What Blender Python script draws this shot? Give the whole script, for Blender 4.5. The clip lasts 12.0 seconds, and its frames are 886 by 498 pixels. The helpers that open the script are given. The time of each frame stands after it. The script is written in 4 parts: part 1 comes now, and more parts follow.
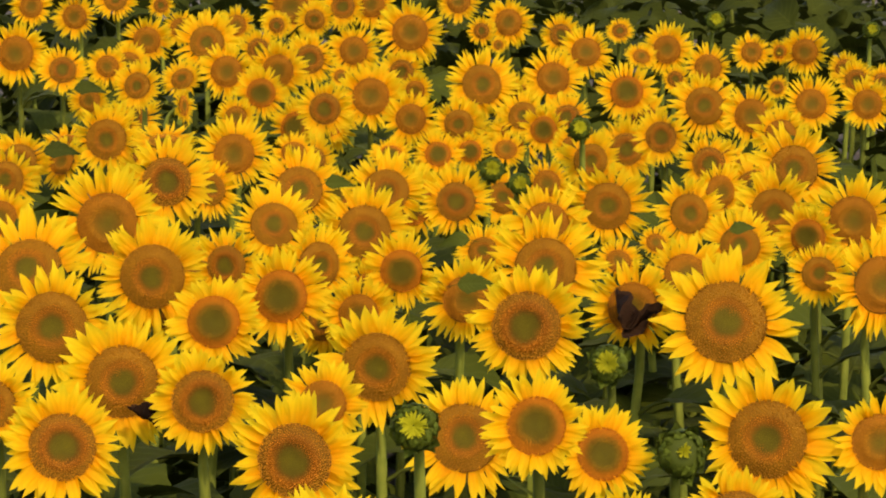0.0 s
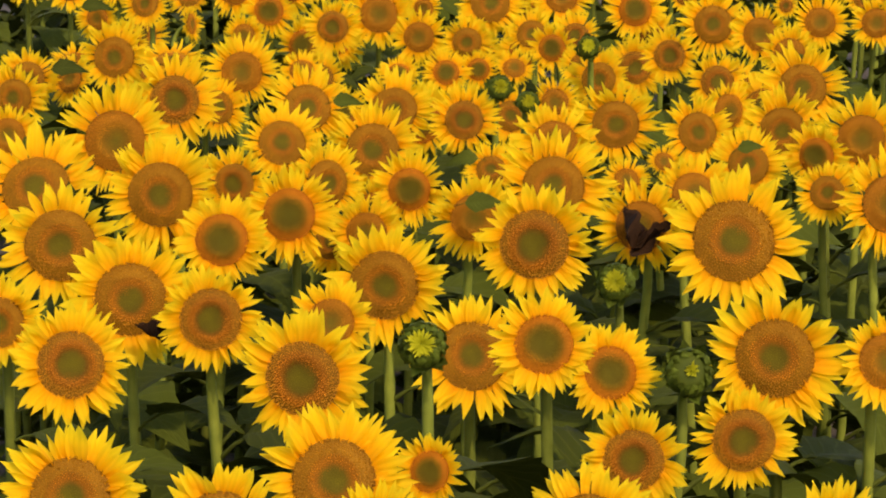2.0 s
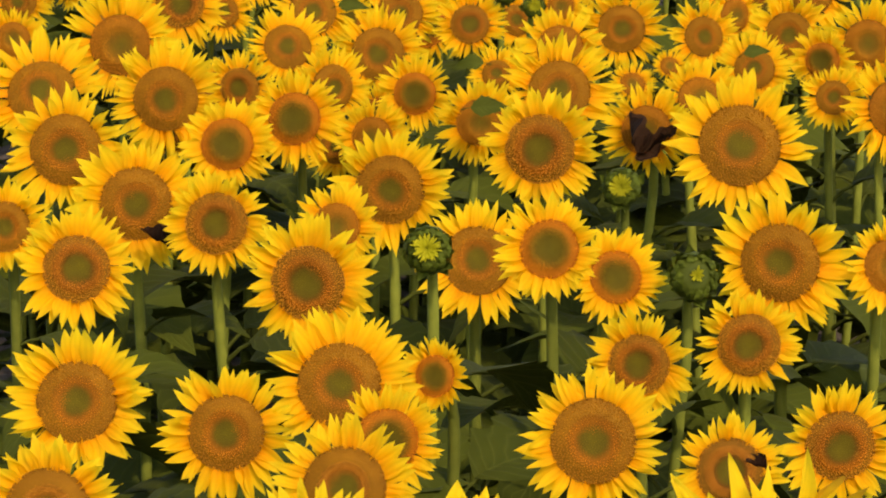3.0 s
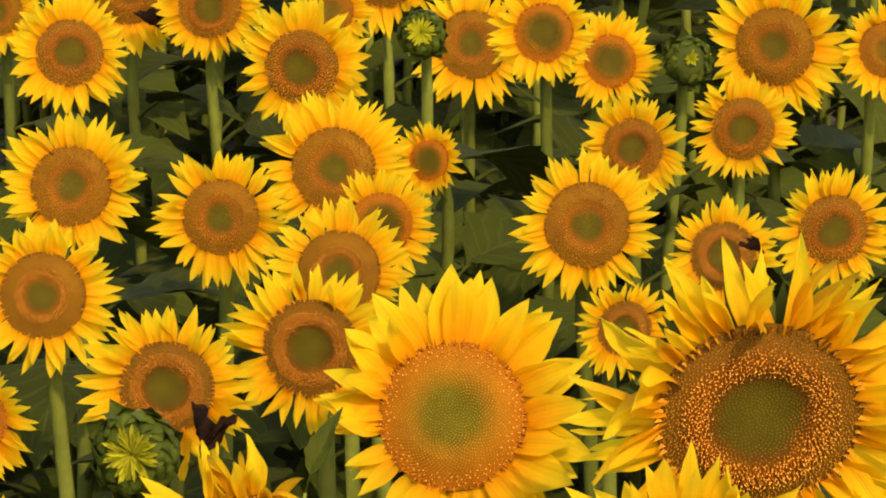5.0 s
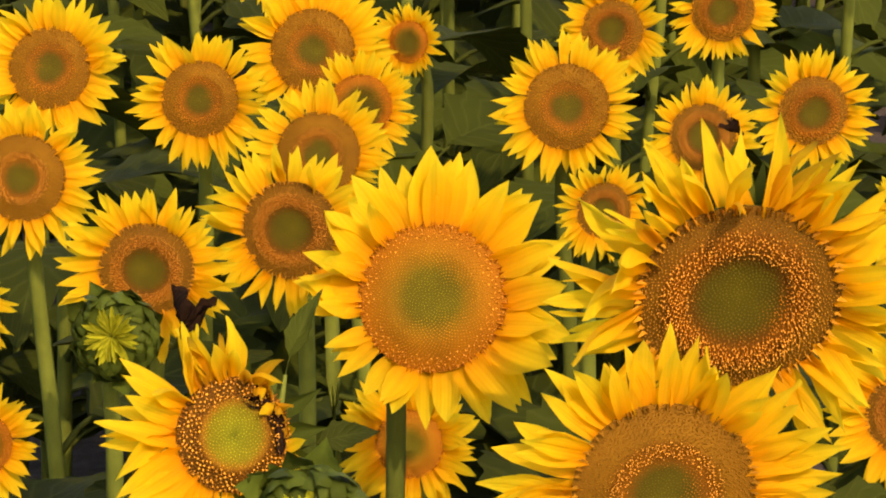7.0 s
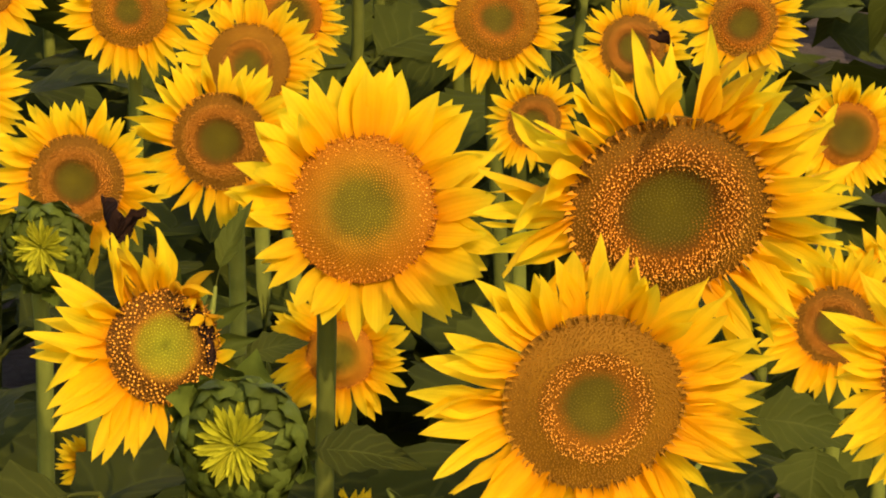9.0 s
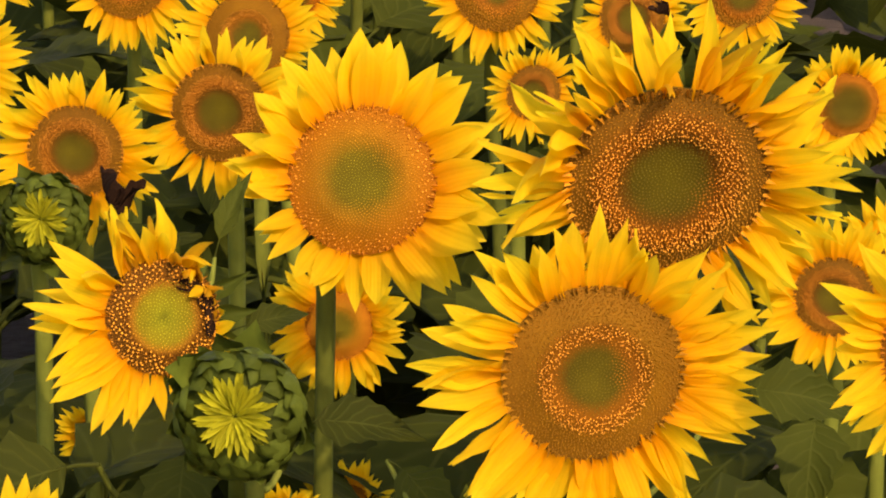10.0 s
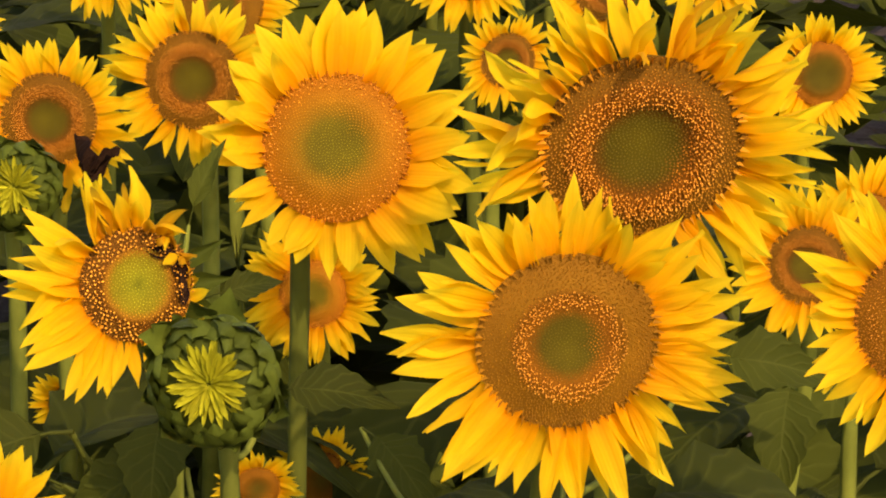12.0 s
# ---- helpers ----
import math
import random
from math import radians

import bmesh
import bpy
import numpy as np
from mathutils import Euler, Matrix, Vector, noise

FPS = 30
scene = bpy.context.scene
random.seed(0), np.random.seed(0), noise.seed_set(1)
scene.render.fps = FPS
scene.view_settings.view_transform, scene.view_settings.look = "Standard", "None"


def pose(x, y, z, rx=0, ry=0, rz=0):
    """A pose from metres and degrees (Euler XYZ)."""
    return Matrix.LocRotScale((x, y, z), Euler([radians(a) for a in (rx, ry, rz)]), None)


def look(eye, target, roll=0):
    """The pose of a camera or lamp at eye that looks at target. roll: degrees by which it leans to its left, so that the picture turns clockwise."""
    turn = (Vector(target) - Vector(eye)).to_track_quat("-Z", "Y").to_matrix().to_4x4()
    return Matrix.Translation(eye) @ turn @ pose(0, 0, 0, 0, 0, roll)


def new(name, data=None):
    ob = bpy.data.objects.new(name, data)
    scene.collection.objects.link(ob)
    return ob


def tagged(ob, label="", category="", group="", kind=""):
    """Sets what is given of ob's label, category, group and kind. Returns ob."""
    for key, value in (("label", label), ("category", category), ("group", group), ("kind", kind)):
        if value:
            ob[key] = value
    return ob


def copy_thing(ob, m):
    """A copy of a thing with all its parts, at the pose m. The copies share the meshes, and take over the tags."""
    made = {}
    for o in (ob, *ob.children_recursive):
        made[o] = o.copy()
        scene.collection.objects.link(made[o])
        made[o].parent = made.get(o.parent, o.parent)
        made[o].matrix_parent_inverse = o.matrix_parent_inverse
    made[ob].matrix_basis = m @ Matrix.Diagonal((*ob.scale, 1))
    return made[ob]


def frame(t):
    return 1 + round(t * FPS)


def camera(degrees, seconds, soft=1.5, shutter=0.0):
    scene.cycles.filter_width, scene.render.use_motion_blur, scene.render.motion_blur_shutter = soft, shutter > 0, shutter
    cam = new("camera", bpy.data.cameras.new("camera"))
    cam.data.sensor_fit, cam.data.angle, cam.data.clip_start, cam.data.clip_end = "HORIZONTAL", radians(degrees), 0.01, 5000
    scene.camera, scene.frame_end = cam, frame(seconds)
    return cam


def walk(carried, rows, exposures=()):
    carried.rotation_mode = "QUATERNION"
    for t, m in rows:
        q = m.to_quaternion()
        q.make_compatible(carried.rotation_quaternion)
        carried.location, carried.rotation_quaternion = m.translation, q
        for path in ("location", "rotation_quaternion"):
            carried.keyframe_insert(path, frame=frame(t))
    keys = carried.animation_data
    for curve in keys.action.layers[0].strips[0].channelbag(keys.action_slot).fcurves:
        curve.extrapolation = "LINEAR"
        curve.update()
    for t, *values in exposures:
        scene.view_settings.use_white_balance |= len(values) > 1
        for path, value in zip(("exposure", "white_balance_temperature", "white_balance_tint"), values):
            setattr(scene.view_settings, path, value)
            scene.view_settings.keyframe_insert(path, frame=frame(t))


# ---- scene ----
# ---------------------------------------------------------------- camera
cam = camera(16.0, 12.0, 2.0)
cam.data.dof.use_dof, cam.data.dof.focus_distance = True, 4.0
cam.data.dof.aperture_fstop = cam.data.lens / 1000 / 0.0018
EYE, TILT = 2.8, -9.00
# seconds, turn to the right, tilt, lean: a long lens on a head that tilts down and pans a little
ROWS = [
    (0.0, -0.000, 0.000, 0.000),
    (0.5, -0.055, -0.101, 0.008),
    (1.0, -0.135, -0.370, 0.060),
    (1.5, -0.146, -0.790, 0.107),
    (2.0, -0.144, -1.483, 0.081),
    (2.5, -0.209, -2.315, 0.040),
    (3.0, -0.242, -3.219, 0.120),
    (3.2, -0.234, -3.591, 0.122),
    (4.8, -0.130, -6.839, 0.125),
    (5.0, -0.126, -7.142, 0.090),
    (5.5, -0.075, -7.782, 0.085),
    (6.0, -0.036, -8.323, -0.008),
    (6.5, 0.033, -8.776, 0.054),
    (7.0, 0.252, -9.288, 0.100),
    (7.5, 0.609, -9.816, 0.203),
    (7.7, 0.780, -10.001, 0.254),
    (9.3, 1.577, -11.048, 0.300),
    (9.5, 1.541, -11.141, 0.331),
    (10.0, 1.561, -11.422, 0.320),
    (10.5, 1.728, -11.675, 0.432),
    (11.0, 1.992, -11.828, 0.502),
    (11.5, 2.086, -11.931, 0.460),
    (12.0, 2.044, -12.004, 0.468),
]
walk(cam, [(t, pose(0, 0, EYE, TILT) @ pose(0, 0, 0, 90 + tilt, 0, -pan) @ pose(0, 0, 0, 0, 0, lean)) for t, pan, tilt, lean in ROWS], [(0.0, 1.45, 7200, 20), (5.0, 1.52, 7300, 25), (12.0, 1.62, 7600, 33)])

# ---------------------------------------------------------------- light
SUN_TO = Vector((0.29, -0.77, 0.73)).normalized()
world = bpy.data.worlds.new("world")
scene.world = world
world.use_nodes = True
wn = world.node_tree.nodes
sky = wn.new("ShaderNodeTexSky")
sky.sky_type, sky.sun_disc = "NISHITA", False
sky.sun_elevation = math.asin(SUN_TO.z)
sky.sun_rotation = math.atan2(SUN_TO.x, SUN_TO.y)
sky.dust_density = 2.5
world.node_tree.links.new(sky.outputs[0], wn["Background"].inputs[0])
wn["Background"].inputs[1].default_value = 0.15
sun = new("sun", bpy.data.lights.new("sun", "SUN"))
sun.data.energy, sun.data.angle, sun.data.color = 2.0, radians(0.6), (1.0, 0.84, 0.60)
sun.matrix_world = look(SUN_TO * 60, (0, 0, 0))


# ---------------------------------------------------------------- materials
class Nodes:
    """A small helper round a material's node tree."""

    def __init__(self, name):
        self.mat = bpy.data.materials.new(name)
        self.mat.use_nodes = True
        self.tree = self.mat.node_tree
        self.bsdf = self.tree.nodes["Principled BSDF"]
        self.out = self.tree.nodes["Material Output"]

    def add(self, kind, **values):
        node = self.tree.nodes.new(kind)
        for key, value in values.items():
            node.inputs[key.replace("_", " ")].default_value = value
        return node

    def link(self, a, b):
        self.tree.links.new(a, b)

    def attr(self, name):
        node = self.add("ShaderNodeAttribute")
        node.attribute_name = name
        return node.outputs["Fac"]

    def ramp(self, fac, stops):
        node = self.add("ShaderNodeValToRGB")
        els = node.color_ramp.elements
        while len(els) < len(stops):
            els.new(0.5)
        for el, (at, col) in zip(els, stops):
            el.position, el.color = at, (*col, 1)
        self.link(fac, node.inputs[0])
        return node.outputs[0]

    def math(self, op, a, b=None):
        node = self.add("ShaderNodeMath")
        node.operation = op
        for socket, value in zip(node.inputs, (a, b)):
            if value is None:
                continue
            if isinstance(value, (int, float)):
                socket.default_value = value
            else:
                self.link(value, socket)
        return node.outputs[0]

    def mix(self, fac, a, b, blend="MIX"):
        node = self.add("ShaderNodeMix")
        node.data_type, node.blend_type = "RGBA", blend
        for socket, value in ((node.inputs[0], fac), (node.inputs[6], a), (node.inputs[7], b)):
            if isinstance(value, (int, float)):
                socket.default_value = value
            elif isinstance(value, tuple):
                socket.default_value = (*value, 1)
            else:
                self.link(value, socket)
        return node.outputs[2]

    def noise(self, scale, detail=3.0):
        node = self.add("ShaderNodeTexNoise", Scale=scale, Detail=detail)
        co = self.add("ShaderNodeTexCoord")
        self.link(co.outputs["Object"], node.inputs["Vector"])
        return node.outputs["Fac"]

    def vary(self, colour, low, high, fac):
        """Darken and lighten a colour by a grey factor between low and high."""
        node = self.add("ShaderNodeMapRange", To_Min=low, To_Max=high)
        self.link(fac, node.inputs[0])
        return self.mix(1.0, colour, node.outputs[0], "MULTIPLY")

    def bump(self, height, strength, distance):
        node = self.add("ShaderNodeBump", Strength=strength, Distance=distance)
        self.link(height, node.inputs["Height"])
        self.link(node.outputs[0], self.bsdf.inputs["Normal"])

    def thin(self, colour, share):
        """Let some light through, as thin leaves do."""
        tr = self.add("ShaderNodeBsdfTranslucent")
        self.link(colour, tr.inputs[0])
        m = self.add("ShaderNodeMixShader", Fac=share)
        self.link(self.bsdf.outputs[0], m.inputs[1])
        self.link(tr.outputs[0], m.inputs[2])
        self.link(m.outputs[0], self.out.inputs[0])


def petal_material(name, stops, through_colour):
    n = Nodes(name)
    info = n.add("ShaderNodeObjectInfo")
    geo = n.add("ShaderNodeNewGeometry")
    rand = n.math("FRACT", n.math("ADD", info.outputs["Random"], geo.outputs["Random Per Island"]))
    col = n.ramp(n.attr("along"), stops)
    hue = n.mix(rand, (1.0, 0.93, 0.9), (1.0, 1.05, 1.0))
    col = n.mix(1.0, col, hue, "MULTIPLY")
    veins = n.math("SINE", n.math("MULTIPLY", n.attr("across"), 150.0))
    grooves = n.math("SINE", n.math("MULTIPLY", n.attr("across"), 46.0))
    veins = n.math("ADD", n.math("MULTIPLY", n.math("ADD", n.math("MULTIPLY", veins, 0.4), grooves), 0.36), 0.5)
    col = n.vary(col, 0.88, 1.05, veins)
    col = n.vary(col, 0.84, 1.08, n.noise(3.0))
    col = n.vary(col, 0.95, 1.03, n.noise(24.0))
    n.link(col, n.bsdf.inputs["Base Color"])
    n.bsdf.inputs["Roughness"].default_value = 0.75
    n.bsdf.inputs["Specular IOR Level"].default_value = 0.10
    n.bump(veins, 0.5, 0.003)
    n.thin(n.mix(0.5, col, through_colour), 0.68)
    return n.mat


GOLD = (0.66, 0.36, 0.060)


def disc_material(name, stops, tips):
    """The florets' colours from the middle to the rim: stops with the shade of the gaps painted in, tips bright."""
    n = Nodes(name)
    geo = n.add("ShaderNodeNewGeometry")
    gap_shade = n.ramp(n.attr("rad"), stops)
    # floret feet darkened, to stand for the shade between florets
    gap_shade = n.vary(gap_shade, 0.28, 0.45, n.noise(2.5))
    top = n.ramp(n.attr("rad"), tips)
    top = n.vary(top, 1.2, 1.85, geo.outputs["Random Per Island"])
    col = n.mix(n.math("POWER", n.attr("tip"), 1.9), gap_shade, top)
    col = n.mix(n.math("MULTIPLY", n.attr("gold"), 0.52), col, GOLD)
    col = n.vary(col, 0.8, 1.2, n.noise(2.0))
    col = n.mix(1.0, col, (1.0, 0.94, 0.9), "MULTIPLY")
    n.link(col, n.bsdf.inputs["Base Color"])
    n.bsdf.inputs["Roughness"].default_value = 0.8
    n.bsdf.inputs["Specular IOR Level"].default_value = 0.06
    return n.mat


def green_material(name, dark, light, vein, rough, share, scale):
    n = Nodes(name)
    info = n.add("ShaderNodeObjectInfo")
    col = n.mix(n.noise(scale), dark, light)
    col = n.vary(col, 0.65, 1.3, info.outputs["Random"])
    if vein:
        side = n.math("MULTIPLY", n.math("ABSOLUTE", n.attr("across")), 3.0)
        rib = n.math("SINE", n.math("MULTIPLY", n.math("SUBTRACT", n.attr("along"), n.math("MULTIPLY", side, 0.12)), 42.0))
        rib = n.math("POWER", n.math("ADD", n.math("MULTIPLY", rib, 0.5), 0.5), 6.0)
        mid = n.math("LESS_THAN", side, 0.10)
        rib = n.math("MAXIMUM", n.math("MULTIPLY", rib, 0.55), mid)
        col = n.mix(n.math("MULTIPLY", rib, 0.35), col, vein)
        n.bump(rib, 0.4, 0.004)
    else:
        n.bump(n.noise(scale * 6), 0.3, 0.003)
    n.link(col, n.bsdf.inputs["Base Color"])
    n.bsdf.inputs["Roughness"].default_value = rough
    n.bsdf.inputs["Specular IOR Level"].default_value = 0.05
    if share:
        n.thin(col, share)
    return n.mat


def soil_material():
    n = Nodes("soil")
    col = n.ramp(n.noise(3.0, 8.0), [(0.3, (0.022, 0.016, 0.010)), (0.7, (0.055, 0.040, 0.024))])
    col = n.vary(col, 0.6, 1.3, n.noise(40.0, 4.0))
    n.link(col, n.bsdf.inputs["Base Color"])
    n.bsdf.inputs["Roughness"].default_value = 0.95
    n.bump(n.noise(18.0, 8.0), 0.8, 0.03)
    return n.mat


PETAL = petal_material("petal_yellow", [(0.0, (0.80, 0.30, 0.006)), (0.22, (0.80, 0.415, 0.008)), (0.55, (0.79, 0.522, 0.012)), (1.0, (0.77, 0.588, 0.020))], (0.81, 0.59, 0.012))
WILTED = petal_material("petal_wilted", [(0.0, (0.55, 0.22, 0.006)), (0.4, (0.68, 0.34, 0.008)), (0.8, (0.62, 0.36, 0.012)), (1.0, (0.30, 0.15, 0.015))], (0.62, 0.36, 0.010))
GREEN_MID, DARK_GREEN, ORANGE, BROWN, DEEP = (0.115, 0.10, 0.005), (0.088, 0.074, 0.004), (0.36, 0.135, 0.005), (0.20, 0.098, 0.006), (0.14, 0.060, 0.004)
TAN = (0.38, 0.182, 0.011)
# first list: feet, darkened as shaded gaps; second list: bright tips
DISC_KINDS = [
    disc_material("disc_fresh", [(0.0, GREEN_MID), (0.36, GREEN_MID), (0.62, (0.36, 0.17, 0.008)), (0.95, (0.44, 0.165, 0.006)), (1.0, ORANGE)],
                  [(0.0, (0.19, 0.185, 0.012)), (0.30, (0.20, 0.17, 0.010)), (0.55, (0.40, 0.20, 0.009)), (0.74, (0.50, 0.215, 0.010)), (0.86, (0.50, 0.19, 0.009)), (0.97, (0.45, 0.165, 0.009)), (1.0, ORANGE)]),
    # the low first-list stop at 0.46 paints the shade inside the orange ring
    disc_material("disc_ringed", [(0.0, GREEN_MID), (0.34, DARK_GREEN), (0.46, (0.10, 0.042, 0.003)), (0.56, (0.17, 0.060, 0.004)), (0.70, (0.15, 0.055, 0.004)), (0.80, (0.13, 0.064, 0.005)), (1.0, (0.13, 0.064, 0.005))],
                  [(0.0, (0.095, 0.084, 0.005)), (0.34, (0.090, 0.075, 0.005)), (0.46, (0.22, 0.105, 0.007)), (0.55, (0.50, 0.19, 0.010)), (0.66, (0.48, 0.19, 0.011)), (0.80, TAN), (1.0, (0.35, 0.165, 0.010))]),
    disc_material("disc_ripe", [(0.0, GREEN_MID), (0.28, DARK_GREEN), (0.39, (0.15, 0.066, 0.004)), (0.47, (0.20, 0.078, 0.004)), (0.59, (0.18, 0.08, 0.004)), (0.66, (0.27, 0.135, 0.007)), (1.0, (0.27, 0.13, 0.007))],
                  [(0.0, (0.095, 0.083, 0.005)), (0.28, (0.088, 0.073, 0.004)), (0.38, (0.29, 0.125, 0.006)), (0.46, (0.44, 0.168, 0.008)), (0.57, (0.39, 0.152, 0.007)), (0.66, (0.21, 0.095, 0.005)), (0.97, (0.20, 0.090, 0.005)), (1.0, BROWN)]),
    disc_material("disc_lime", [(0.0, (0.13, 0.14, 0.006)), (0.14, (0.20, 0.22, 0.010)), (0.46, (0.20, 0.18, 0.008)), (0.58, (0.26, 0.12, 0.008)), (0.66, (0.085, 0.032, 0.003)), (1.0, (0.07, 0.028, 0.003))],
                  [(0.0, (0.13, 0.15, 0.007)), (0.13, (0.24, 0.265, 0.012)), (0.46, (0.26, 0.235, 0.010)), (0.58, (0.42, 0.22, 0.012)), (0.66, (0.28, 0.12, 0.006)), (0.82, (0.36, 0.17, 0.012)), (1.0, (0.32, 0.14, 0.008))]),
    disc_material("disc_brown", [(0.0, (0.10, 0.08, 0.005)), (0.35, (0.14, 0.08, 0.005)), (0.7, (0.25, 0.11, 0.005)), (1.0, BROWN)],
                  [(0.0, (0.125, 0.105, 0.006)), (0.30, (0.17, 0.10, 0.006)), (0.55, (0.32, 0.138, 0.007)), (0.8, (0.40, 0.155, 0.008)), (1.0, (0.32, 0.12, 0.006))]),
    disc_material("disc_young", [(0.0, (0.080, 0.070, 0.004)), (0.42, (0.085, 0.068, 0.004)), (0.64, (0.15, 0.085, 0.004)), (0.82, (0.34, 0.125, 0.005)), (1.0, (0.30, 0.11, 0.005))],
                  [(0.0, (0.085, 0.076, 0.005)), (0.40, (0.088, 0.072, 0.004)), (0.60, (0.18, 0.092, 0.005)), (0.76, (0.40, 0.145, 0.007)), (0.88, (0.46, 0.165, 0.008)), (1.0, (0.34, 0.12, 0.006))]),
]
LEAF = green_material("leaf_green", (0.014, 0.020, 0.0019), (0.030, 0.038, 0.0034), (0.052, 0.064, 0.010), 0.75, 0.14, 2.2)
STEM = green_material("stem_green", (0.044, 0.058, 0.007), (0.108, 0.128, 0.018), None, 0.65, 0, 30.0)
BRACT = green_material("bract_green", (0.024, 0.038, 0.004), (0.055, 0.074, 0.008), None, 0.6, 0.1, 3.0)
TUFT = green_material("bud_floret_green", (0.18, 0.20, 0.008), (0.36, 0.345, 0.014), None, 0.6, 0.45, 3.0)
DRY = green_material("leaf_withered", (0.006, 0.003, 0.0015), (0.022, 0.010, 0.004), (0.014, 0.008, 0.003), 0.9, 0, 14.0)
SOIL = soil_material()


# ---------------------------------------------------------------- mesh helpers
def make_mesh(name, verts, faces, material, attrs=None, smooth=True):
    me = bpy.data.meshes.new(name)
    me.from_pydata([tuple(v) for v in verts], [], faces)
    for key, values in (attrs or {}).items():
        layer = me.attributes.new(key, "FLOAT", "POINT")
        layer.data.foreach_set("value", np.array(values, dtype=np.float32))
    if smooth:
        me.polygons.foreach_set("use_smooth", np.ones(len(me.polygons), dtype=bool))
    me.materials.append(material)
    me.update()
    return me


def part(name, mesh, parent, m=None, label="", scale=1.0):
    ob = new(name, mesh)
    ob.parent = parent
    ob.matrix_basis = (m if m is not None else Matrix()) @ Matrix.Diagonal((scale, scale, scale, 1)) if not isinstance(scale, tuple) else m @ Matrix.Diagonal((*scale, 1))
    if label:
        tagged(ob, label)
    return ob


def blade(rng, rows, cols, width, curl, cup, twist, tip, base=0.35, full=0.45, frill=0.0):
    """A petal or bract of length 1 along y, its face to +z. Returns vertices, faces, along, across."""
    verts, along, across = [], [], []
    lean, wave, bow = rng.uniform(-0.06, 0.06), rng.uniform(0, 6.28), rng.uniform(5, 9)
    for i in range(rows + 1):
        s = i / rows
        if s < full:
            w = base + (1 - base) * math.sin(s / full * math.pi / 2)
        else:
            w = max(0.0, 1 - ((s - full) / (1 - full)) ** tip)
        w *= width / 2
        a = twist * s
        for j in range(cols + 1):
            u = j / cols * 2 - 1
            x, z = u * w * (1 + frill * 2.5 * math.sin(bow * s + wave + (2 if u > 0 else 0))), cup * w * (u * u - 0.4) - 0.05 * w * math.cos(u * 9)
            z += frill * abs(u) * u * math.sin(bow * 1.6 * s + wave * 2)
            x, z = x * math.cos(a) - z * math.sin(a), x * math.sin(a) + z * math.cos(a)
            z += curl * s * s + 0.012 * math.sin(7 * s + wave)
            verts.append((x + lean * s * s, s * (1 - 0.25 * abs(curl) * s), z))
            along.append(s)
            across.append(u * w)
    faces = []
    for i in range(rows):
        for j in range(cols):
            k = i * (cols + 1) + j
            faces.append((k, k + 1, k + cols + 2, k + cols + 1))
    return verts, faces, along, across


def join_blades(blades):
    """Several placed blades in one set of vertices: a list of (blade, matrix)."""
    verts, faces, along, across = [], [], [], []
    for (v, f, al, ac), m in blades:
        k = len(verts)
        verts += [m @ Vector(p) for p in v]
        faces += [tuple(i + k for i in q) for q in f]
        along += al
        across += ac
    return verts, faces, {"along": along, "across": across}


def tube(points, radii, sides=8):
    verts, faces = [], []
    for i, (p, r) in enumerate(zip(points, radii)):
        a, b = points[max(0, i - 1)], points[min(len(points) - 1, i + 1)]
        q = (Vector(b) - Vector(a)).to_track_quat("Z", "Y")
        for k in range(sides):
            w = 2 * math.pi * k / sides
            rr = r * (1 + 0.05 * math.sin(3 * w + i) + 0.04 * math.sin(5 * i + 2 * k))
            verts.append(Vector(p) + q @ Vector((rr * math.cos(w), rr * math.sin(w), 0)))
    for i in range(len(points) - 1):
        for k in range(sides):
            a, b = i * sides + k, i * sides + (k + 1) % sides
            faces.append((a, b, b + sides, a + sides))
    return verts, faces


# ---------------------------------------------------------------- shapes that the plants share
rng = random.Random(11)
PETAL_BLADES = [blade(rng, 8, 4, rng.uniform(0.26, 0.35), rng.uniform(-0.16, 0.18), rng.uniform(0.05, 0.35), rng.uniform(-0.3, 0.3), rng.uniform(1.3, 1.9), 0.55, 0.42, 0.022) for _ in range(14)]
PETAL_MESHES = [make_mesh("petal", v, f, PETAL, {"along": al, "across": ac}) for v, f, al, ac in PETAL_BLADES]
CURLED_BLADES = [blade(rng, 10, 4, rng.uniform(0.24, 0.34), rng.choice((-0.45, -0.25, 0.0, 0.3, 0.5)) + rng.uniform(-0.1, 0.1), rng.uniform(0.7, 1.5), rng.uniform(-1.3, 1.3), rng.uniform(1.2, 1.7), 0.4, 0.42, 0.035) for _ in range(10)]
far_rng = random.Random(12)
FAR_BLADES = [blade(far_rng, 5, 2, far_rng.uniform(0.26, 0.35), far_rng.uniform(-0.16, 0.18), far_rng.uniform(0.05, 0.35), far_rng.uniform(-0.3, 0.3), far_rng.uniform(1.3, 1.9), 0.55, 0.42, 0.022) for _ in range(14)]
CURLED_MESHES = [make_mesh("petal", v, f, PETAL, {"along": al, "across": ac}) for v, f, al, ac in CURLED_BLADES]
# withered petals coloured near-black, as the shaded rim of the lime head
SHADED_WITHERED_MESHES = [make_mesh("petal", v, f, DRY, {"along": al, "across": ac}) for v, f, al, ac in CURLED_BLADES[:5]]
WILTED_MESHES = [make_mesh("petal", v, f, WILTED, {"along": al, "across": ac}) for v, f, al, ac in CURLED_BLADES]


def around(sectors, a):
    """Values given at some angles round a head, blended at the angle a."""
    sectors = sorted(sectors)
    for (a0, *v0), (a1, *v1) in zip(sectors, sectors[1:] + [(sectors[0][0] + 360, *sectors[0][1:])]):
        for b in (a, a + 360):
            if a0 <= b <= a1:
                f = (b - a0) / max(1e-6, a1 - a0)
                return [p + (q - p) * f for p, q in zip(v0, v1)]
    return list(sectors[0][1:])


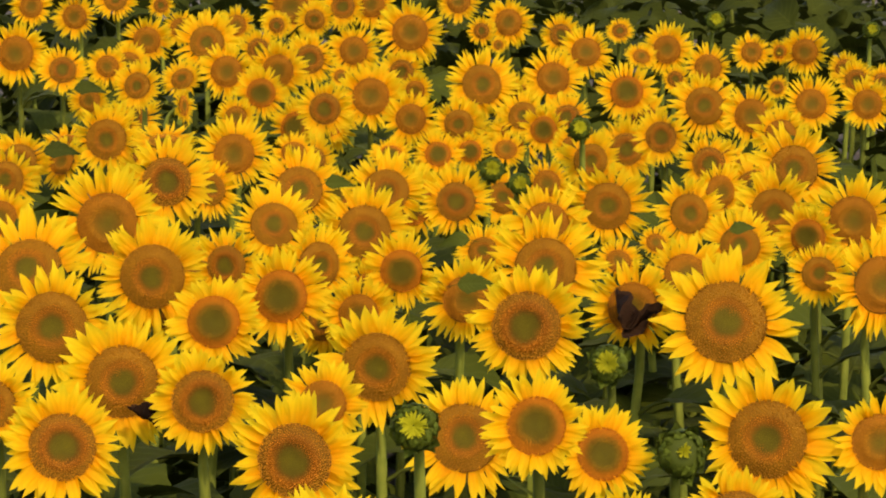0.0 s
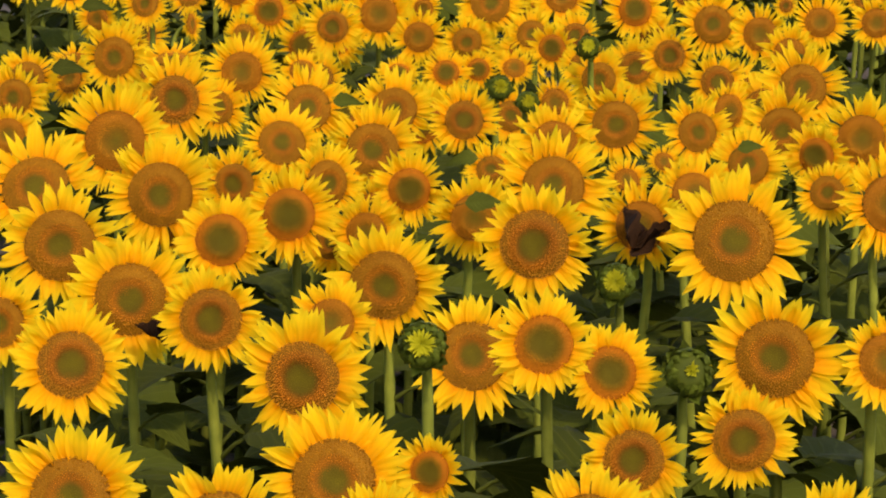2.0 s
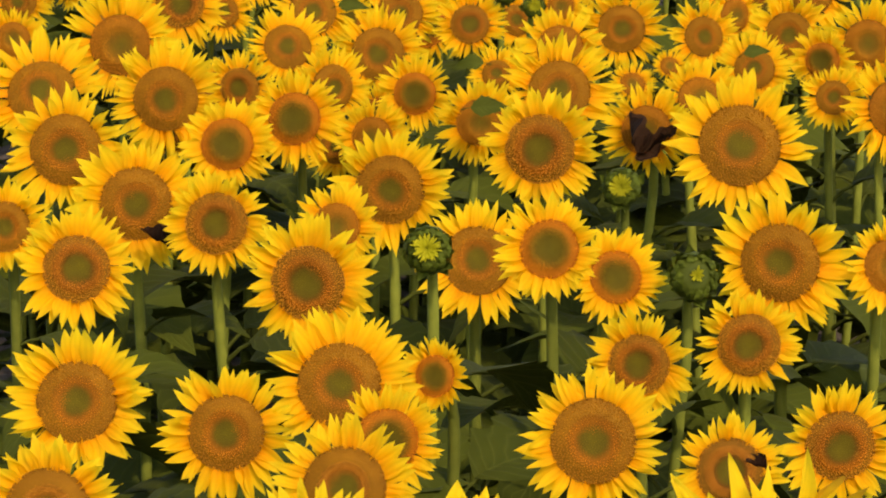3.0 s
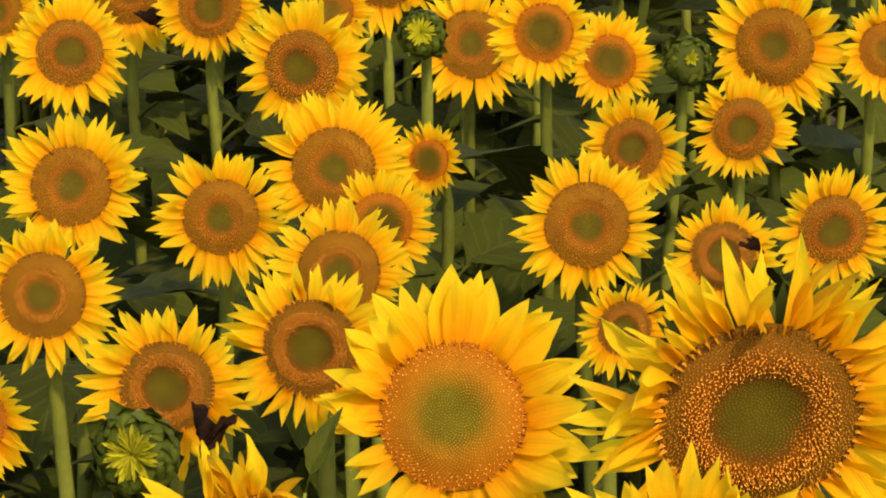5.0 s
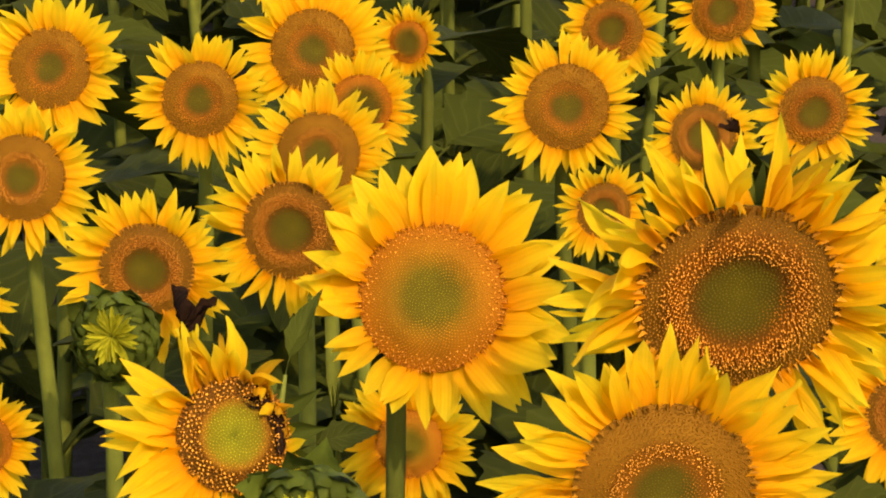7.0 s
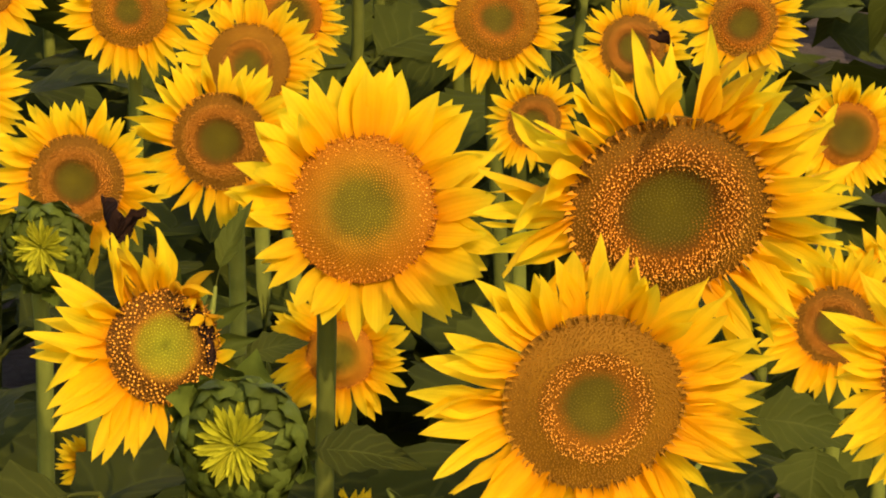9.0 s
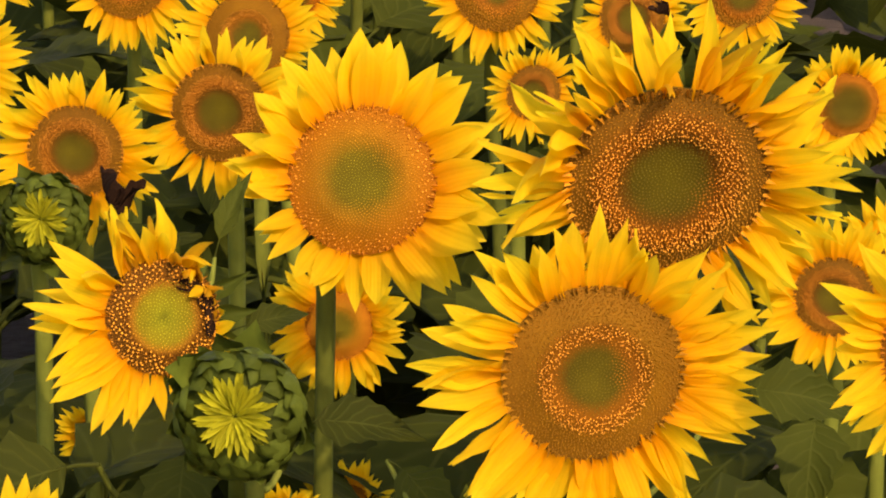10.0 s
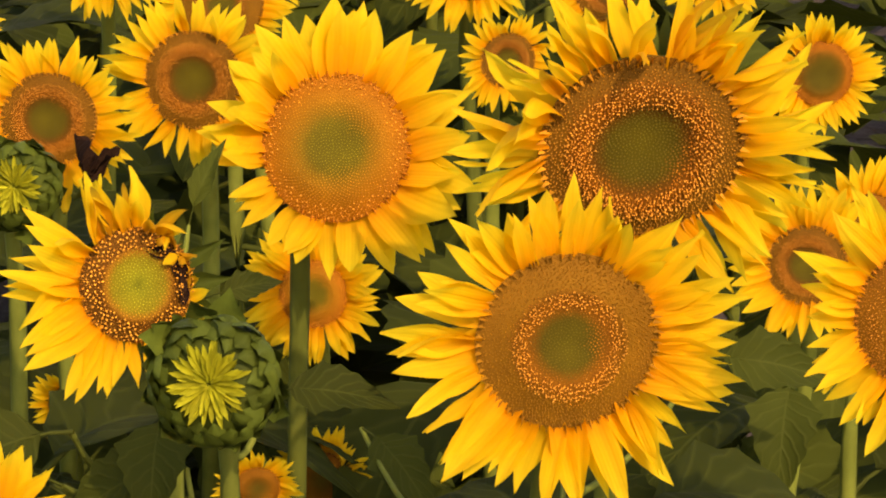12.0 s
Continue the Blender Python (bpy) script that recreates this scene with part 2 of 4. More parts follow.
def petal_places(rng, count, length, ragged, sectors=None):
    """Where the petals of one head sit, in units of the disc's radius: a list of (matrix, scale, look), the look being 0 fresh, 1 curled, 2 wilted.
    sectors: (angle from 0 up over 90 to -x, length, lift, share curled, share wilted, share left out)."""
    places = []
    clump = [(rng.uniform(0, 360), rng.uniform(0.06, 0.16)) for _ in range(4)]
    for ring in (0, 1):
        n = count // 2
        for i in range(n):
            a = (360 * (i + 0.5 * ring + rng.uniform(-0.38, 0.38)) / n) % 360
            size = length * rng.uniform(0.80, 1.10) * (0.95 if ring else 1.0)
            for at, much in clump:
                size *= 1 - much * math.exp(-(((a - at + 180) % 360 - 180) / 22) ** 2)
            lift = rng.gauss(3 if ring else 13, 7 + ragged)
            look_of = int(rng.random() < 0.02 * ragged)
            if sectors:
                far, up, curled, wilted, bare = around(sectors, a)
                if rng.random() < bare:
                    continue
                size, lift = far * rng.uniform(0.82, 1.06) * (0.94 if ring else 1.0), lift + up
                look_of = 2 if rng.random() < wilted else int(rng.random() < curled)
            m = pose(0, 0, 0, 0, 0, a) @ pose(0, 0.90, -0.03 - 0.06 * ring, lift, rng.gauss(0, 11 + ragged), rng.gauss(0, 6 + 0.7 * ragged))
            wide = max(size, 0.6 * length)
            places.append((m, (wide * rng.uniform(0.85, 1.12), size, size), look_of))
    return places


def petal_ring(seed, fresh):
    r = random.Random(seed)
    blades = [(r.choice(CURLED_BLADES if c else fresh), m @ Matrix.Diagonal((s[0] * 0.80, s[1] * 1.06, s[2], 1))) for m, s, c in petal_places(r, r.choice((62, 66, 70)), 0.99, 7)]
    v, f, attrs = join_blades(blades)
    return make_mesh("petals", v, f, PETAL, attrs)


PETAL_RINGS = [petal_ring(40 + i, PETAL_BLADES) for i in range(12)]
FAR_RINGS = [petal_ring(40 + i, FAR_BLADES) for i in range(12)]


def disc_height(r, dome):
    return dome * (1 - r ** 2.6) + 0.05 * math.exp(-((r - 0.62) / 0.16) ** 2) - 0.05 * math.exp(-(r / 0.3) ** 2)


RINGS = (0.8, 0.58, 0.49, 0.82, 0.7, 0.82)


def disc_mesh(age, count, dome, seed, anthers=0):
    """The flower's middle, radius 1: a dome set with florets in spirals. age: which of the DISC_KINDS."""
    r = random.Random(seed)
    verts, faces, rad, tip = [], [], [], []
    drift = r.uniform(0, 6.28)
    rings, sides = 10, 36
    for i in range(rings + 1):
        q = i / rings
        for k in range(sides):
            a = 2 * math.pi * k / sides
            verts.append((q * math.cos(a), q * math.sin(a), disc_height(q, dome) - 0.012))
            rad.append(q)
            tip.append(0.25)
    for i in range(rings):
        for k in range(sides):
            a, b = i * sides + k, i * sides + (k + 1) % sides
            faces.append((a, a + sides, b + sides, b))
    spread = 1 / math.sqrt(count)
    for i in range(count):
        q = math.sqrt((i + 0.5) / count)
        loose = (0.12 + 0.25 * (q > 0.78) if age in (0, 3) else 0.55) * spread * (1 if q > 0.4 else 0.4)
        a = i * 2.399963 + r.uniform(-1, 1) * loose / q
        q = max(0.01, q + r.uniform(-1, 1) * loose)
        mid = 0.35 + 0.65 * min(1.0, max(0.0, (q - 0.25) / 0.35))
        w = spread * (0.54 + 0.2 * r.random() if anthers else 0.66 + 0.25 * r.random()) * (1 - 0.28 * math.exp(-((q - RINGS[age]) / 0.14) ** 2))
        h = spread * mid * r.uniform(0.7, 1.6) * (1 + (1.1 if age in (1, 3) else 0.6) * math.exp(-((q - RINGS[age]) / 0.13) ** 2))
        cx, cy, cz = q * math.cos(a), q * math.sin(a), disc_height(q, dome) - 0.01
        k = len(verts)
        for e in range(4):
            b = a + math.pi / 4 + e * math.pi / 2
            verts.append((cx + w * math.cos(b), cy + w * math.sin(b), cz))
        lean = 0.35 * q * h
        verts.append((cx + lean * math.cos(a) + r.uniform(-1, 1) * w * 0.3, cy + lean * math.sin(a), cz + h))
        for e in range(4):
            faces.append((k + e, k + (e + 1) % 4, k + 4))
        wave = 0.05 * math.sin(2 * a + drift) + 0.035 * math.sin(3 * a + 2.3 * drift) + 0.02 * math.sin(7 * a + drift) + 0.07 * math.cos(a - drift)
        level = min(1.0, max(0.0, q + r.uniform(-0.035, 0.035) + wave * min(1.0, 3 * (1 - q))))
        rad += [level] * 5
        # feet take the painted gap shade, points the bright tip colour
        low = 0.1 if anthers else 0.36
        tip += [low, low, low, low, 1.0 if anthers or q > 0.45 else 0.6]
    for i in range(64):
        a, k = 2 * math.pi * (i + r.uniform(-0.3, 0.3)) / 64, len(verts)
        h, w = r.uniform(0.03, 0.075), 0.016
        side, out = Vector((-math.sin(a), math.cos(a), 0)), Vector((math.cos(a), math.sin(a), 0))
        verts += [out * 0.97 - side * w, out * 0.97 + side * w, out * (0.98 + h) + Vector((0, 0, 0.05 + h * 0.6)), out * 0.93 + Vector((0, 0, 0.05))]
        faces += [(k, k + 1, k + 2), (k + 1, k + 3, k + 2), (k + 3, k, k + 2)]
        rad += [1.0] * 4
        tip += [0.75] * 4
    gold = [0.0] * len(verts)
    low, high = ((0.76, 0.98), (0.48, 0.76), (0.43, 0.62), (0.62, 0.97), (0.6, 0.8), (0.74, 0.96))[age]
    for i in range(anthers):
        q, a = math.sqrt(low * low + (high * high - low * low) * (i + 0.5) / anthers), i * 2.399963 + r.uniform(-0.02, 0.02)
        if r.random() < 0.12:
            continue
        q += r.uniform(-0.012, 0.012)
        w, h, k = r.uniform(0.0048, 0.0080) * (1.3, 1, 1, 2.4, 1, 1.3)[age], r.uniform(0.03, 0.060) * (1, 1, 1, 1.8, 1, 1)[age], len(verts)
        lean = r.uniform(-0.01, 0.03)
        foot = Vector((q * math.cos(a), q * math.sin(a), disc_height(q, dome)))
        for level, wide in ((0.0, 0.8), (0.72, 0.75), (0.85, 1.25)):
            for e in range(4):
                b = a + e * math.pi / 2
                verts.append(foot + Vector((w * wide * math.cos(b) + lean * level * math.cos(a), w * wide * math.sin(b) + lean * level * math.sin(a), h * level)))
        verts.append(foot + Vector((lean * math.cos(a), lean * math.sin(a), h)))
        for level in (0, 4):
            for e in range(4):
                faces.append((k + level + e, k + level + (e + 1) % 4, k + level + 4 + (e + 1) % 4, k + level + 4 + e))
        for e in range(4):
            faces.append((k + 8 + e, k + 8 + (e + 1) % 4, k + 12))
        rad += [q] * 13
        tip += [0.1] * 4 + [0.6] * 4 + [1.0] * 5
        gold += [0.0] * 8 + [0.5 if age == 3 else 1.0] * 5
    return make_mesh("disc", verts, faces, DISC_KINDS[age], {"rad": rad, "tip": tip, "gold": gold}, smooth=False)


FAR_DISCS = [[disc_mesh(age, 420, dome, 60 + age + round(dome * 100)) for dome in (0.11, 0.15, 0.20)] for age in range(6)]
DISCS = [[disc_mesh(age, 900, dome, 60 + age + round(dome * 100)) for dome in (0.11, 0.15, 0.20)] for age in range(6)]
FINE_DISCS = [disc_mesh(age, (2000, 2500, 2600, 1000, 2000, 1800)[age], (0.17, 0.06, 0.13, 0.17, 0.17, 0.17)[age], 70 + age, (220, 900, 560, 330, 240, 300)[age]) for age in range(6)]


def cup_mesh(seed):
    """The green back of a flower head with its pointed bracts, radius 1."""
    r = random.Random(seed)
    blades = []
    for ring, (n, size, lift) in enumerate(((14, 0.55, -8), (10, 0.5, -30))):
        for i in range(n):
            a = 360 * (i + 0.5 * ring + r.uniform(-0.2, 0.2)) / n
            b = blade(r, 4, 2, 0.34, -0.1, 0.2, r.uniform(-0.3, 0.3), 1.2, 0.8, 0.2)
            blades.append((b, pose(0, 0, 0, 0, 0, a) @ pose(0, 0.82, -0.14 - 0.12 * ring, lift + r.gauss(0, 8)) @ Matrix.Diagonal((size, size, size, 1))))
    v, f, attrs = join_blades(blades)
    k, sides = len(v), 24
    profile = ((0.99, -0.02), (0.95, -0.14), (0.72, -0.30), (0.40, -0.42), (0.16, -0.58))
    for rr, z in profile:
        for e in range(sides):
            w = 2 * math.pi * e / sides
            v.append(Vector((rr * math.cos(w), rr * math.sin(w), z)))
    for i in range(len(profile) - 1):
        for e in range(sides):
            a, b = k + i * sides + e, k + i * sides + (e + 1) % sides
            f.append((a, b, b + sides, a + sides))
    return make_mesh("flower_head", v, f, BRACT)


CUPS = [cup_mesh(80 + i) for i in range(3)]


def leaf_mesh(seed, rows=12, cols=6, stalked=True):
    """A heart-shaped toothed leaf of length 1 on its stalk, growing along y, drooping."""
    r = random.Random(seed)
    stalk = 0.45
    droop, fold, turn = r.uniform(0.25, 0.75), r.uniform(0.15, 0.45), r.uniform(-0.3, 0.3)
    verts, along, across, faces = [], [], [], []
    for i in range(rows + 1):
        s = i / rows
        w = 0.46 * (s / 0.24) ** 0.55 if s < 0.24 else 0.46 * max(0.0, 1 - ((s - 0.24) / 0.76) ** 1.35)
        w *= 1 + (0.09 if i % 2 else -0.05) * (s > 0.1)
        for j in range(cols + 1):
            u = j / cols * 2 - 1
            x = u * w
            y = stalk + s - 0.16 * abs(u) ** 1.5 * (1 - s) ** 3
            z = 0.35 * stalk + fold * abs(x) - droop * s * s + 0.035 * math.sin(9 * s + 3 * u) * abs(u) + turn * x * s
            verts.append((x, y, z))
            along.append(s)
            across.append(u)
    for i in range(rows):
        for j in range(cols):
            k = i * (cols + 1) + j
            faces.append((k, k + 1, k + cols + 2, k + cols + 1))
    if not stalked:
        return make_mesh("leaf", verts, faces, LEAF, {"along": along, "across": across})
    k = len(verts)
    tv, tf = tube([(0, 0, 0), (0, 0.2, 0.11), (0, stalk, 0.35 * stalk), (0, stalk + 0.3, 0.35 * stalk - droop * 0.09 - 0.006)], [0.028, 0.02, 0.016, 0.006], 5)
    verts += tv
    faces += [tuple(i + k for i in q) for q in tf]
    along += [0.0] * len(tv)
    across += [0.0] * len(tv)
    return make_mesh("leaf", verts, faces, LEAF, {"along": along, "across": across})


LEAVES = [leaf_mesh(90 + i) for i in range(6)]
FAR_LEAVES = [leaf_mesh(190 + i, 7, 4, False) for i in range(8)]


def dry_leaf_mesh(seed):
    """A withered leaf of length 1: shrunken, rolled in at its edges and wrinkled."""
    r = random.Random(seed)
    blades = [(blade(r, 12, 6, r.uniform(0.3, 0.62), r.uniform(-0.5, 0.3), r.uniform(0.8, 1.6), r.uniform(-1.6, 1.6), 1.2, 0.3, 0.4, 0.12), pose(0, 0.1 * i, 0, r.uniform(-25, 25), r.uniform(-40, 40), 40 * i - 40 + r.uniform(-15, 15))) for i in range(3)]
    v, f, attrs = join_blades(blades)
    v = [p + 0.05 * noise.noise_vector(p * 9.0) for p in v]
    return make_mesh("leaf", v, f, DRY, attrs)


DRY_LEAVES = [dry_leaf_mesh(97 + i) for i in range(3)]

# ---------------------------------------------------------------- ground
gv, gf = [], []
G = [-400, -120, -40, -15] + [x * 1.0 for x in range(-8, 9)] + [15, 40, 120, 400]
GY = [-300, -80, -20] + [y * 1.0 for y in range(-4, 32)] + [45, 80, 200, 900]
for gy in GY:
    for gx in G:
        gv.append((gx, gy, 0.03 * noise.noise((gx * 0.9, gy * 0.9, 0)) - 0.01))
for a in range(len(GY) - 1):
    for b in range(len(G) - 1):
        k = a * len(G) + b
        gf.append((k, k + 1, k + len(G) + 1, k + len(G)))
ground = tagged(new("ground", make_mesh("ground", gv, gf, SOIL)), "dark brown field soil under the plants", "ground", kind="structure")


# ---------------------------------------------------------------- plants
STEM_LINES = {}
HEADS = []


def plant_base(name, x, y, z, turn, nod, back, thick, seed, leaves=10, stem=(0.0, 0.0)):
    """Root, stem and leaves. The head's middle is at (x, y, z); it faces -y, turned by turn and tipped up by nod. stem: how far the stalk stands aside at its top and its foot."""
    r = random.Random(seed)
    top = 0.87 if y > 4.4 else 0.75
    leaves += 3 if 2.4 < y < 5.5 and leaves >= 8 else 0
    face = pose(0, 0, 0, 90 - nod, 0, turn)
    way = face.to_3x3() @ Vector((0, 0, 1))
    root = new(name)
    HEADS.append((x, y, z, back))
    bx, by = x + stem[1] + r.uniform(-0.05, 0.05) * (stem[1] == 0) - way.x * back * 2, y + 0.07 + r.uniform(0, 0.06)
    root.matrix_basis = pose(bx, by, 0)
    neck = Vector((x - bx, y - by, z)) - way * back
    crown = neck - way * (0.02 if stem[0] else 0.055) + Vector((stem[0], 0, -0.05))
    pts = [Vector((0, 0, -0.03)), Vector((r.uniform(-0.03, 0.03), r.uniform(-0.02, 0.02), 0.35 * z)), Vector((crown.x * 0.5, crown.y * 0.55, 0.7 * z)), crown - Vector((0, 0, 0.09)), crown + way * 0.01 + Vector((0, 0, 0.01)), neck]
    smooth = []
    for i in range(len(pts) - 1):
        p0, p1, p2, p3 = pts[max(0, i - 1)], pts[i], pts[i + 1], pts[min(len(pts) - 1, i + 2)]
        for e in range(3):
            t = e / 3
            smooth.append(0.5 * ((2 * p1) + (p2 - p0) * t + (2 * p0 - 5 * p1 + 4 * p2 - p3) * t * t + (3 * p1 - p0 - 3 * p2 + p3) * t ** 3))
    smooth.append(pts[-1])
    radii = [thick * (1.25 - 0.45 * i / len(smooth)) for i in range(len(smooth))]
    part("stem", make_mesh("stem", *tube(smooth, radii), STEM), root)
    STEM_LINES[root.name] = smooth
    lr = random.Random(seed * 3 + 1)
    for i in range(leaves):
        f = 0.30 + (top - 0.30) * (i + lr.uniform(0.2, 0.8)) / leaves
        at = min(smooth[:13], key=lambda p: abs(p.z - f * z))
        size = lr.uniform(0.17, 0.27) * (1.25 - 0.4 * f)
        m = Matrix.Translation((at.x, at.y, f * z)) @ pose(0, 0, 0, 0, 0, 137.5 * i + lr.uniform(-30, 30)) @ pose(0, 0, 0, lr.uniform(-5, 28), lr.uniform(-15, 15))
        part("leaf", lr.choice(LEAVES), root, m, scale=size)
    return root, Matrix.Translation((x - bx, y - by, z)) @ face, r


MIDDLES = ("an orange disc with green middle", "a brown disc with an orange ring", "a broad ripe brown disc", "a lime green disc with brown rim", "a plain brown disc", "a dark green disc with orange rim")
counted = [0]


def sunflower(x, y, z, size, turn, nod, age=1, length=0.88, loose=None, ragged=4, count=None, leaves=8, sectors=None, slim=1.0, stem=(0.0, 0.0)):
    """An open sunflower. size: the disc's radius; length: the petals against that radius; loose: each petal an object of its own."""
    counted[0] += 1
    root, m, r = plant_base("sunflower", x, y, z, turn, nod, size * 0.5, 0.0085 + 0.036 * size, counted[0] * 7 + 3, leaves, stem)
    near, far = y < 4.2, y > 8.6
    loose = y < 6.6 if loose is None else loose
    head = part("flower_head", r.choice(CUPS), root, m, "green bracts behind the petals", size)
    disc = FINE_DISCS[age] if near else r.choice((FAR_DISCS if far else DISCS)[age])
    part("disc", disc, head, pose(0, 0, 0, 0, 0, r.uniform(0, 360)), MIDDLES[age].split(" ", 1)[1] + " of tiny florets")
    if loose:
        for pm, s, curled in petal_places(r, count or r.choice((58, 62, 66)), length, ragged, sectors):
            part("petal", r.choice((PETAL_MESHES, CURLED_MESHES, WILTED_MESHES)[curled]), head, pm, scale=(s[0] * slim, s[1], s[2]))
    else:
        k = length / 0.88
        part("petals", r.choice(FAR_RINGS if far else PETAL_RINGS), head, pose(0, 0, 0, 0, 0, r.uniform(0, 360)), "ring of pointed yellow petals", (0.5 + 0.5 * k, 0.5 + 0.5 * k, 1.0))
    return tagged(root, "yellow sunflower with " + MIDDLES[age], "sunflower", "sunflowers in the field")


def bud_blades(r):
    """The bracts and the tuft of florets of a half-open bud of radius 1."""
    bracts, tuft = [], []
    for ring, (n, q, z, lift, size) in enumerate(((11, 0.80, -0.46, 52, 0.62), (12, 0.96, -0.22, 80, 0.60), (13, 0.985, 0.0, 98, 0.54), (13, 0.93, 0.15, 114, 0.46), (13, 0.82, 0.26, 128, 0.36))):
        for i in range(n):
            a = 360 * (i + 0.5 * (ring % 2) + r.uniform(-0.22, 0.22)) / n
            k = size * r.uniform(0.88, 1.15)
            free = 38 if r.random() < 0.14 and ring < 3 else 0
            bracts.append((pose(0, 0, 0, 0, 0, a) @ pose(0, q, z, lift - free + r.gauss(0, 7), r.gauss(0, 9), r.gauss(0, 12)), (k, k, k)))
    for ring, (n, q, z, lift, size) in enumerate(((28, 0.12, 0.37, 5, 0.56), (28, 0.09, 0.39, 12, 0.54), (22, 0.06, 0.41, 20, 0.46), (14, 0.04, 0.42, 32, 0.34), (8, 0.02, 0.42, 52, 0.22))):
        for i in range(n):
            a = 360 * (i + r.uniform(-0.35, 0.35)) / n
            k = size * r.uniform(0.78, 1.15)
            tuft.append((pose(0, 0, 0, 0, 0, a) @ pose(0, q, z, lift + r.gauss(0, 5), r.gauss(0, 14), r.gauss(0, 7)), (k * 0.72, k, k)))
    return bracts, tuft


def ball_mesh():
    v, f, sides = [], [], 20
    profile = ((0.02, 0.36), (0.4, 0.36), (0.62, 0.30), (0.85, 0.10), (0.95, -0.15), (0.85, -0.42), (0.5, -0.65), (0.14, -0.8))
    for q, z in profile:
        for e in range(sides):
            w = 2 * math.pi * e / sides
            v.append((q * math.cos(w), q * math.sin(w), z))
    for i in range(len(profile) - 1):
        for e in range(sides):
            a, b = i * sides + e, i * sides + (e + 1) % sides
            f.append((a, a + sides, b + sides, b))
    return make_mesh("flower_head", v, f, BRACT)


BALL = ball_mesh()
BRACT_BLADES = [blade(rng, 9, 4, rng.uniform(0.85, 1.05), rng.uniform(-0.05, 0.15), 0.35, rng.uniform(-0.2, 0.2), 0.85, 0.85, 0.32, 0.015) for _ in range(7)]
BRACT_MESHES = [make_mesh("bract", v, f, BRACT) for v, f, al, ac in BRACT_BLADES]
TUFT_BLADES = [blade(rng, 6, 2, rng.uniform(0.20, 0.28), rng.uniform(0.05, 0.3), 0.5, rng.uniform(-0.4, 0.4), 2.4, 0.3, 0.6) for _ in range(4)]
TUFT_MESHES = [make_mesh("petal", v, f, TUFT) for v, f, al, ac in TUFT_BLADES]


def bud_plant(x, y, z, size, turn, nod, leaves=8, stem=(0.0, 0.0), closed=False):
    """A sunflower whose head is still a green bud that starts to open."""
    counted[0] += 1
    root, m, r = plant_base("sunflower_bud", x, y, z, turn, nod, size * 0.7, 0.008 + 0.04 * size, counted[0] * 7 + 3, leaves, stem)
    head = part("flower_head", BALL, root, m, "round green bud", size)
    bracts, tuft = bud_blades(r)
    tuft = [(bm, (s[0], s[1] * 0.6, s[2])) for bm, s in tuft[52:]] if closed else tuft
    for bm, s in bracts:
        part("bract", r.choice(BRACT_MESHES), head, bm, scale=s)
    if y < 4.2:
        for bm, s in tuft:
            part("petal", r.choice(TUFT_MESHES), head, bm, scale=s)
    else:
        v, f, attrs = join_blades([(r.choice(TUFT_BLADES), bm @ Matrix.Diagonal((*s, 1))) for bm, s in tuft])
        part("petals", make_mesh("petals", v, f, TUFT), head, label="tuft of yellow-green young petals")
    return tagged(root, "young sunflower with a half-open green bud on its stem", "sunflower bud", "sunflower buds in the field")


# the plants, from the nearest to the farthest
sunflower(-0.318, 2.600, 1.520, 0.0365, 6, 19, 0, 1.85)
sunflower(0.534, 2.600, 1.733, 0.0667, -13, 11, 4, 1.20)
near_bud = bud_plant(-0.112, 2.720, 1.622, 0.0622, -7, 18)
near_one = sunflower(0.226, 2.800, 1.629, 0.0900, 6, 2, 2, 1.08, ragged=5, count=76, slim=0.92,
                     sectors=[(0, 1.02, 4, 0.15, 0, 0.1), (60, 1.10, 0, 0.1, 0, 0.05), (120, 1.12, -4, 0.1, 0, 0.05), (180, 1.10, -6, 0.1, 0, 0.1), (240, 1.12, -4, 0.1, 0, 0), (300, 1.05, 10, 0.2, 0, 0)])
lime_one = sunflower(-0.199, 2.980, 1.616, 0.0593, 18, 18, 3, 1.42, ragged=6, count=62, slim=0.92, stem=(0.045, 0.050), leaves=5,
                     sectors=[(0, 1.28, 16, 0.6, 0.35, 0), (30, 1.45, 8, 0.4, 0.15, 0), (60, 1.50, 2, 0.1, 0, 0), (90, 1.72, -2, 0, 0, 0), (120, 1.66, -2, 0, 0, 0), (150, 1.30, -4, 0.1, 0, 0.1),
                              (180, 1.0, -6, 0.2, 0, 0.4), (225, 0.8, 0, 0.4, 0.2, 0.5), (265, 0.46, 62, 1, 0.7, 0.1), (290, 0.62, 80, 1, 0.7, 0.1), (320, 0.80, 72, 1, 0.7, 0.1), (340, 1.20, 30, 0.8, 0.5, 0)])
ragged_one = sunflower(0.310, 2.980, 1.764, 0.1055, 4, -12, 1, 1.0, ragged=9, count=84, slim=0.70,
                       sectors=[(0, 0.98, -8, 0.8, 0.12, 0), (30, 1.00, -5, 0.8, 0.12, 0), (55, 1.04, -3, 0.8, 0.1, 0), (80, 1.08, -4, 0.4, 0, 0.1), (120, 0.95, -4, 0.3, 0, 0), (180, 0.95, -8, 0.3, 0, 0),
                                (220, 1.12, -12, 0.2, 0, 0), (250, 1.10, -6, 0.3, 0, 0), (270, 1.06, 0, 0.4, 0, 0.1), (300, 0.98, 0, 0.8, 0, 0), (330, 0.98, -5, 0.8, 0.12, 0)])
bud_plant(-0.349, 3.300, 1.607, 0.0493, -8, 18, stem=(-0.018, -0.030))
sunflower(-0.090, 3.400, 1.190, 0.0283, 5, -5, 4, 1.08)
sunflower(-0.524, 3.400, 1.436, 0.0411, 12, 3, 5, 1.08)
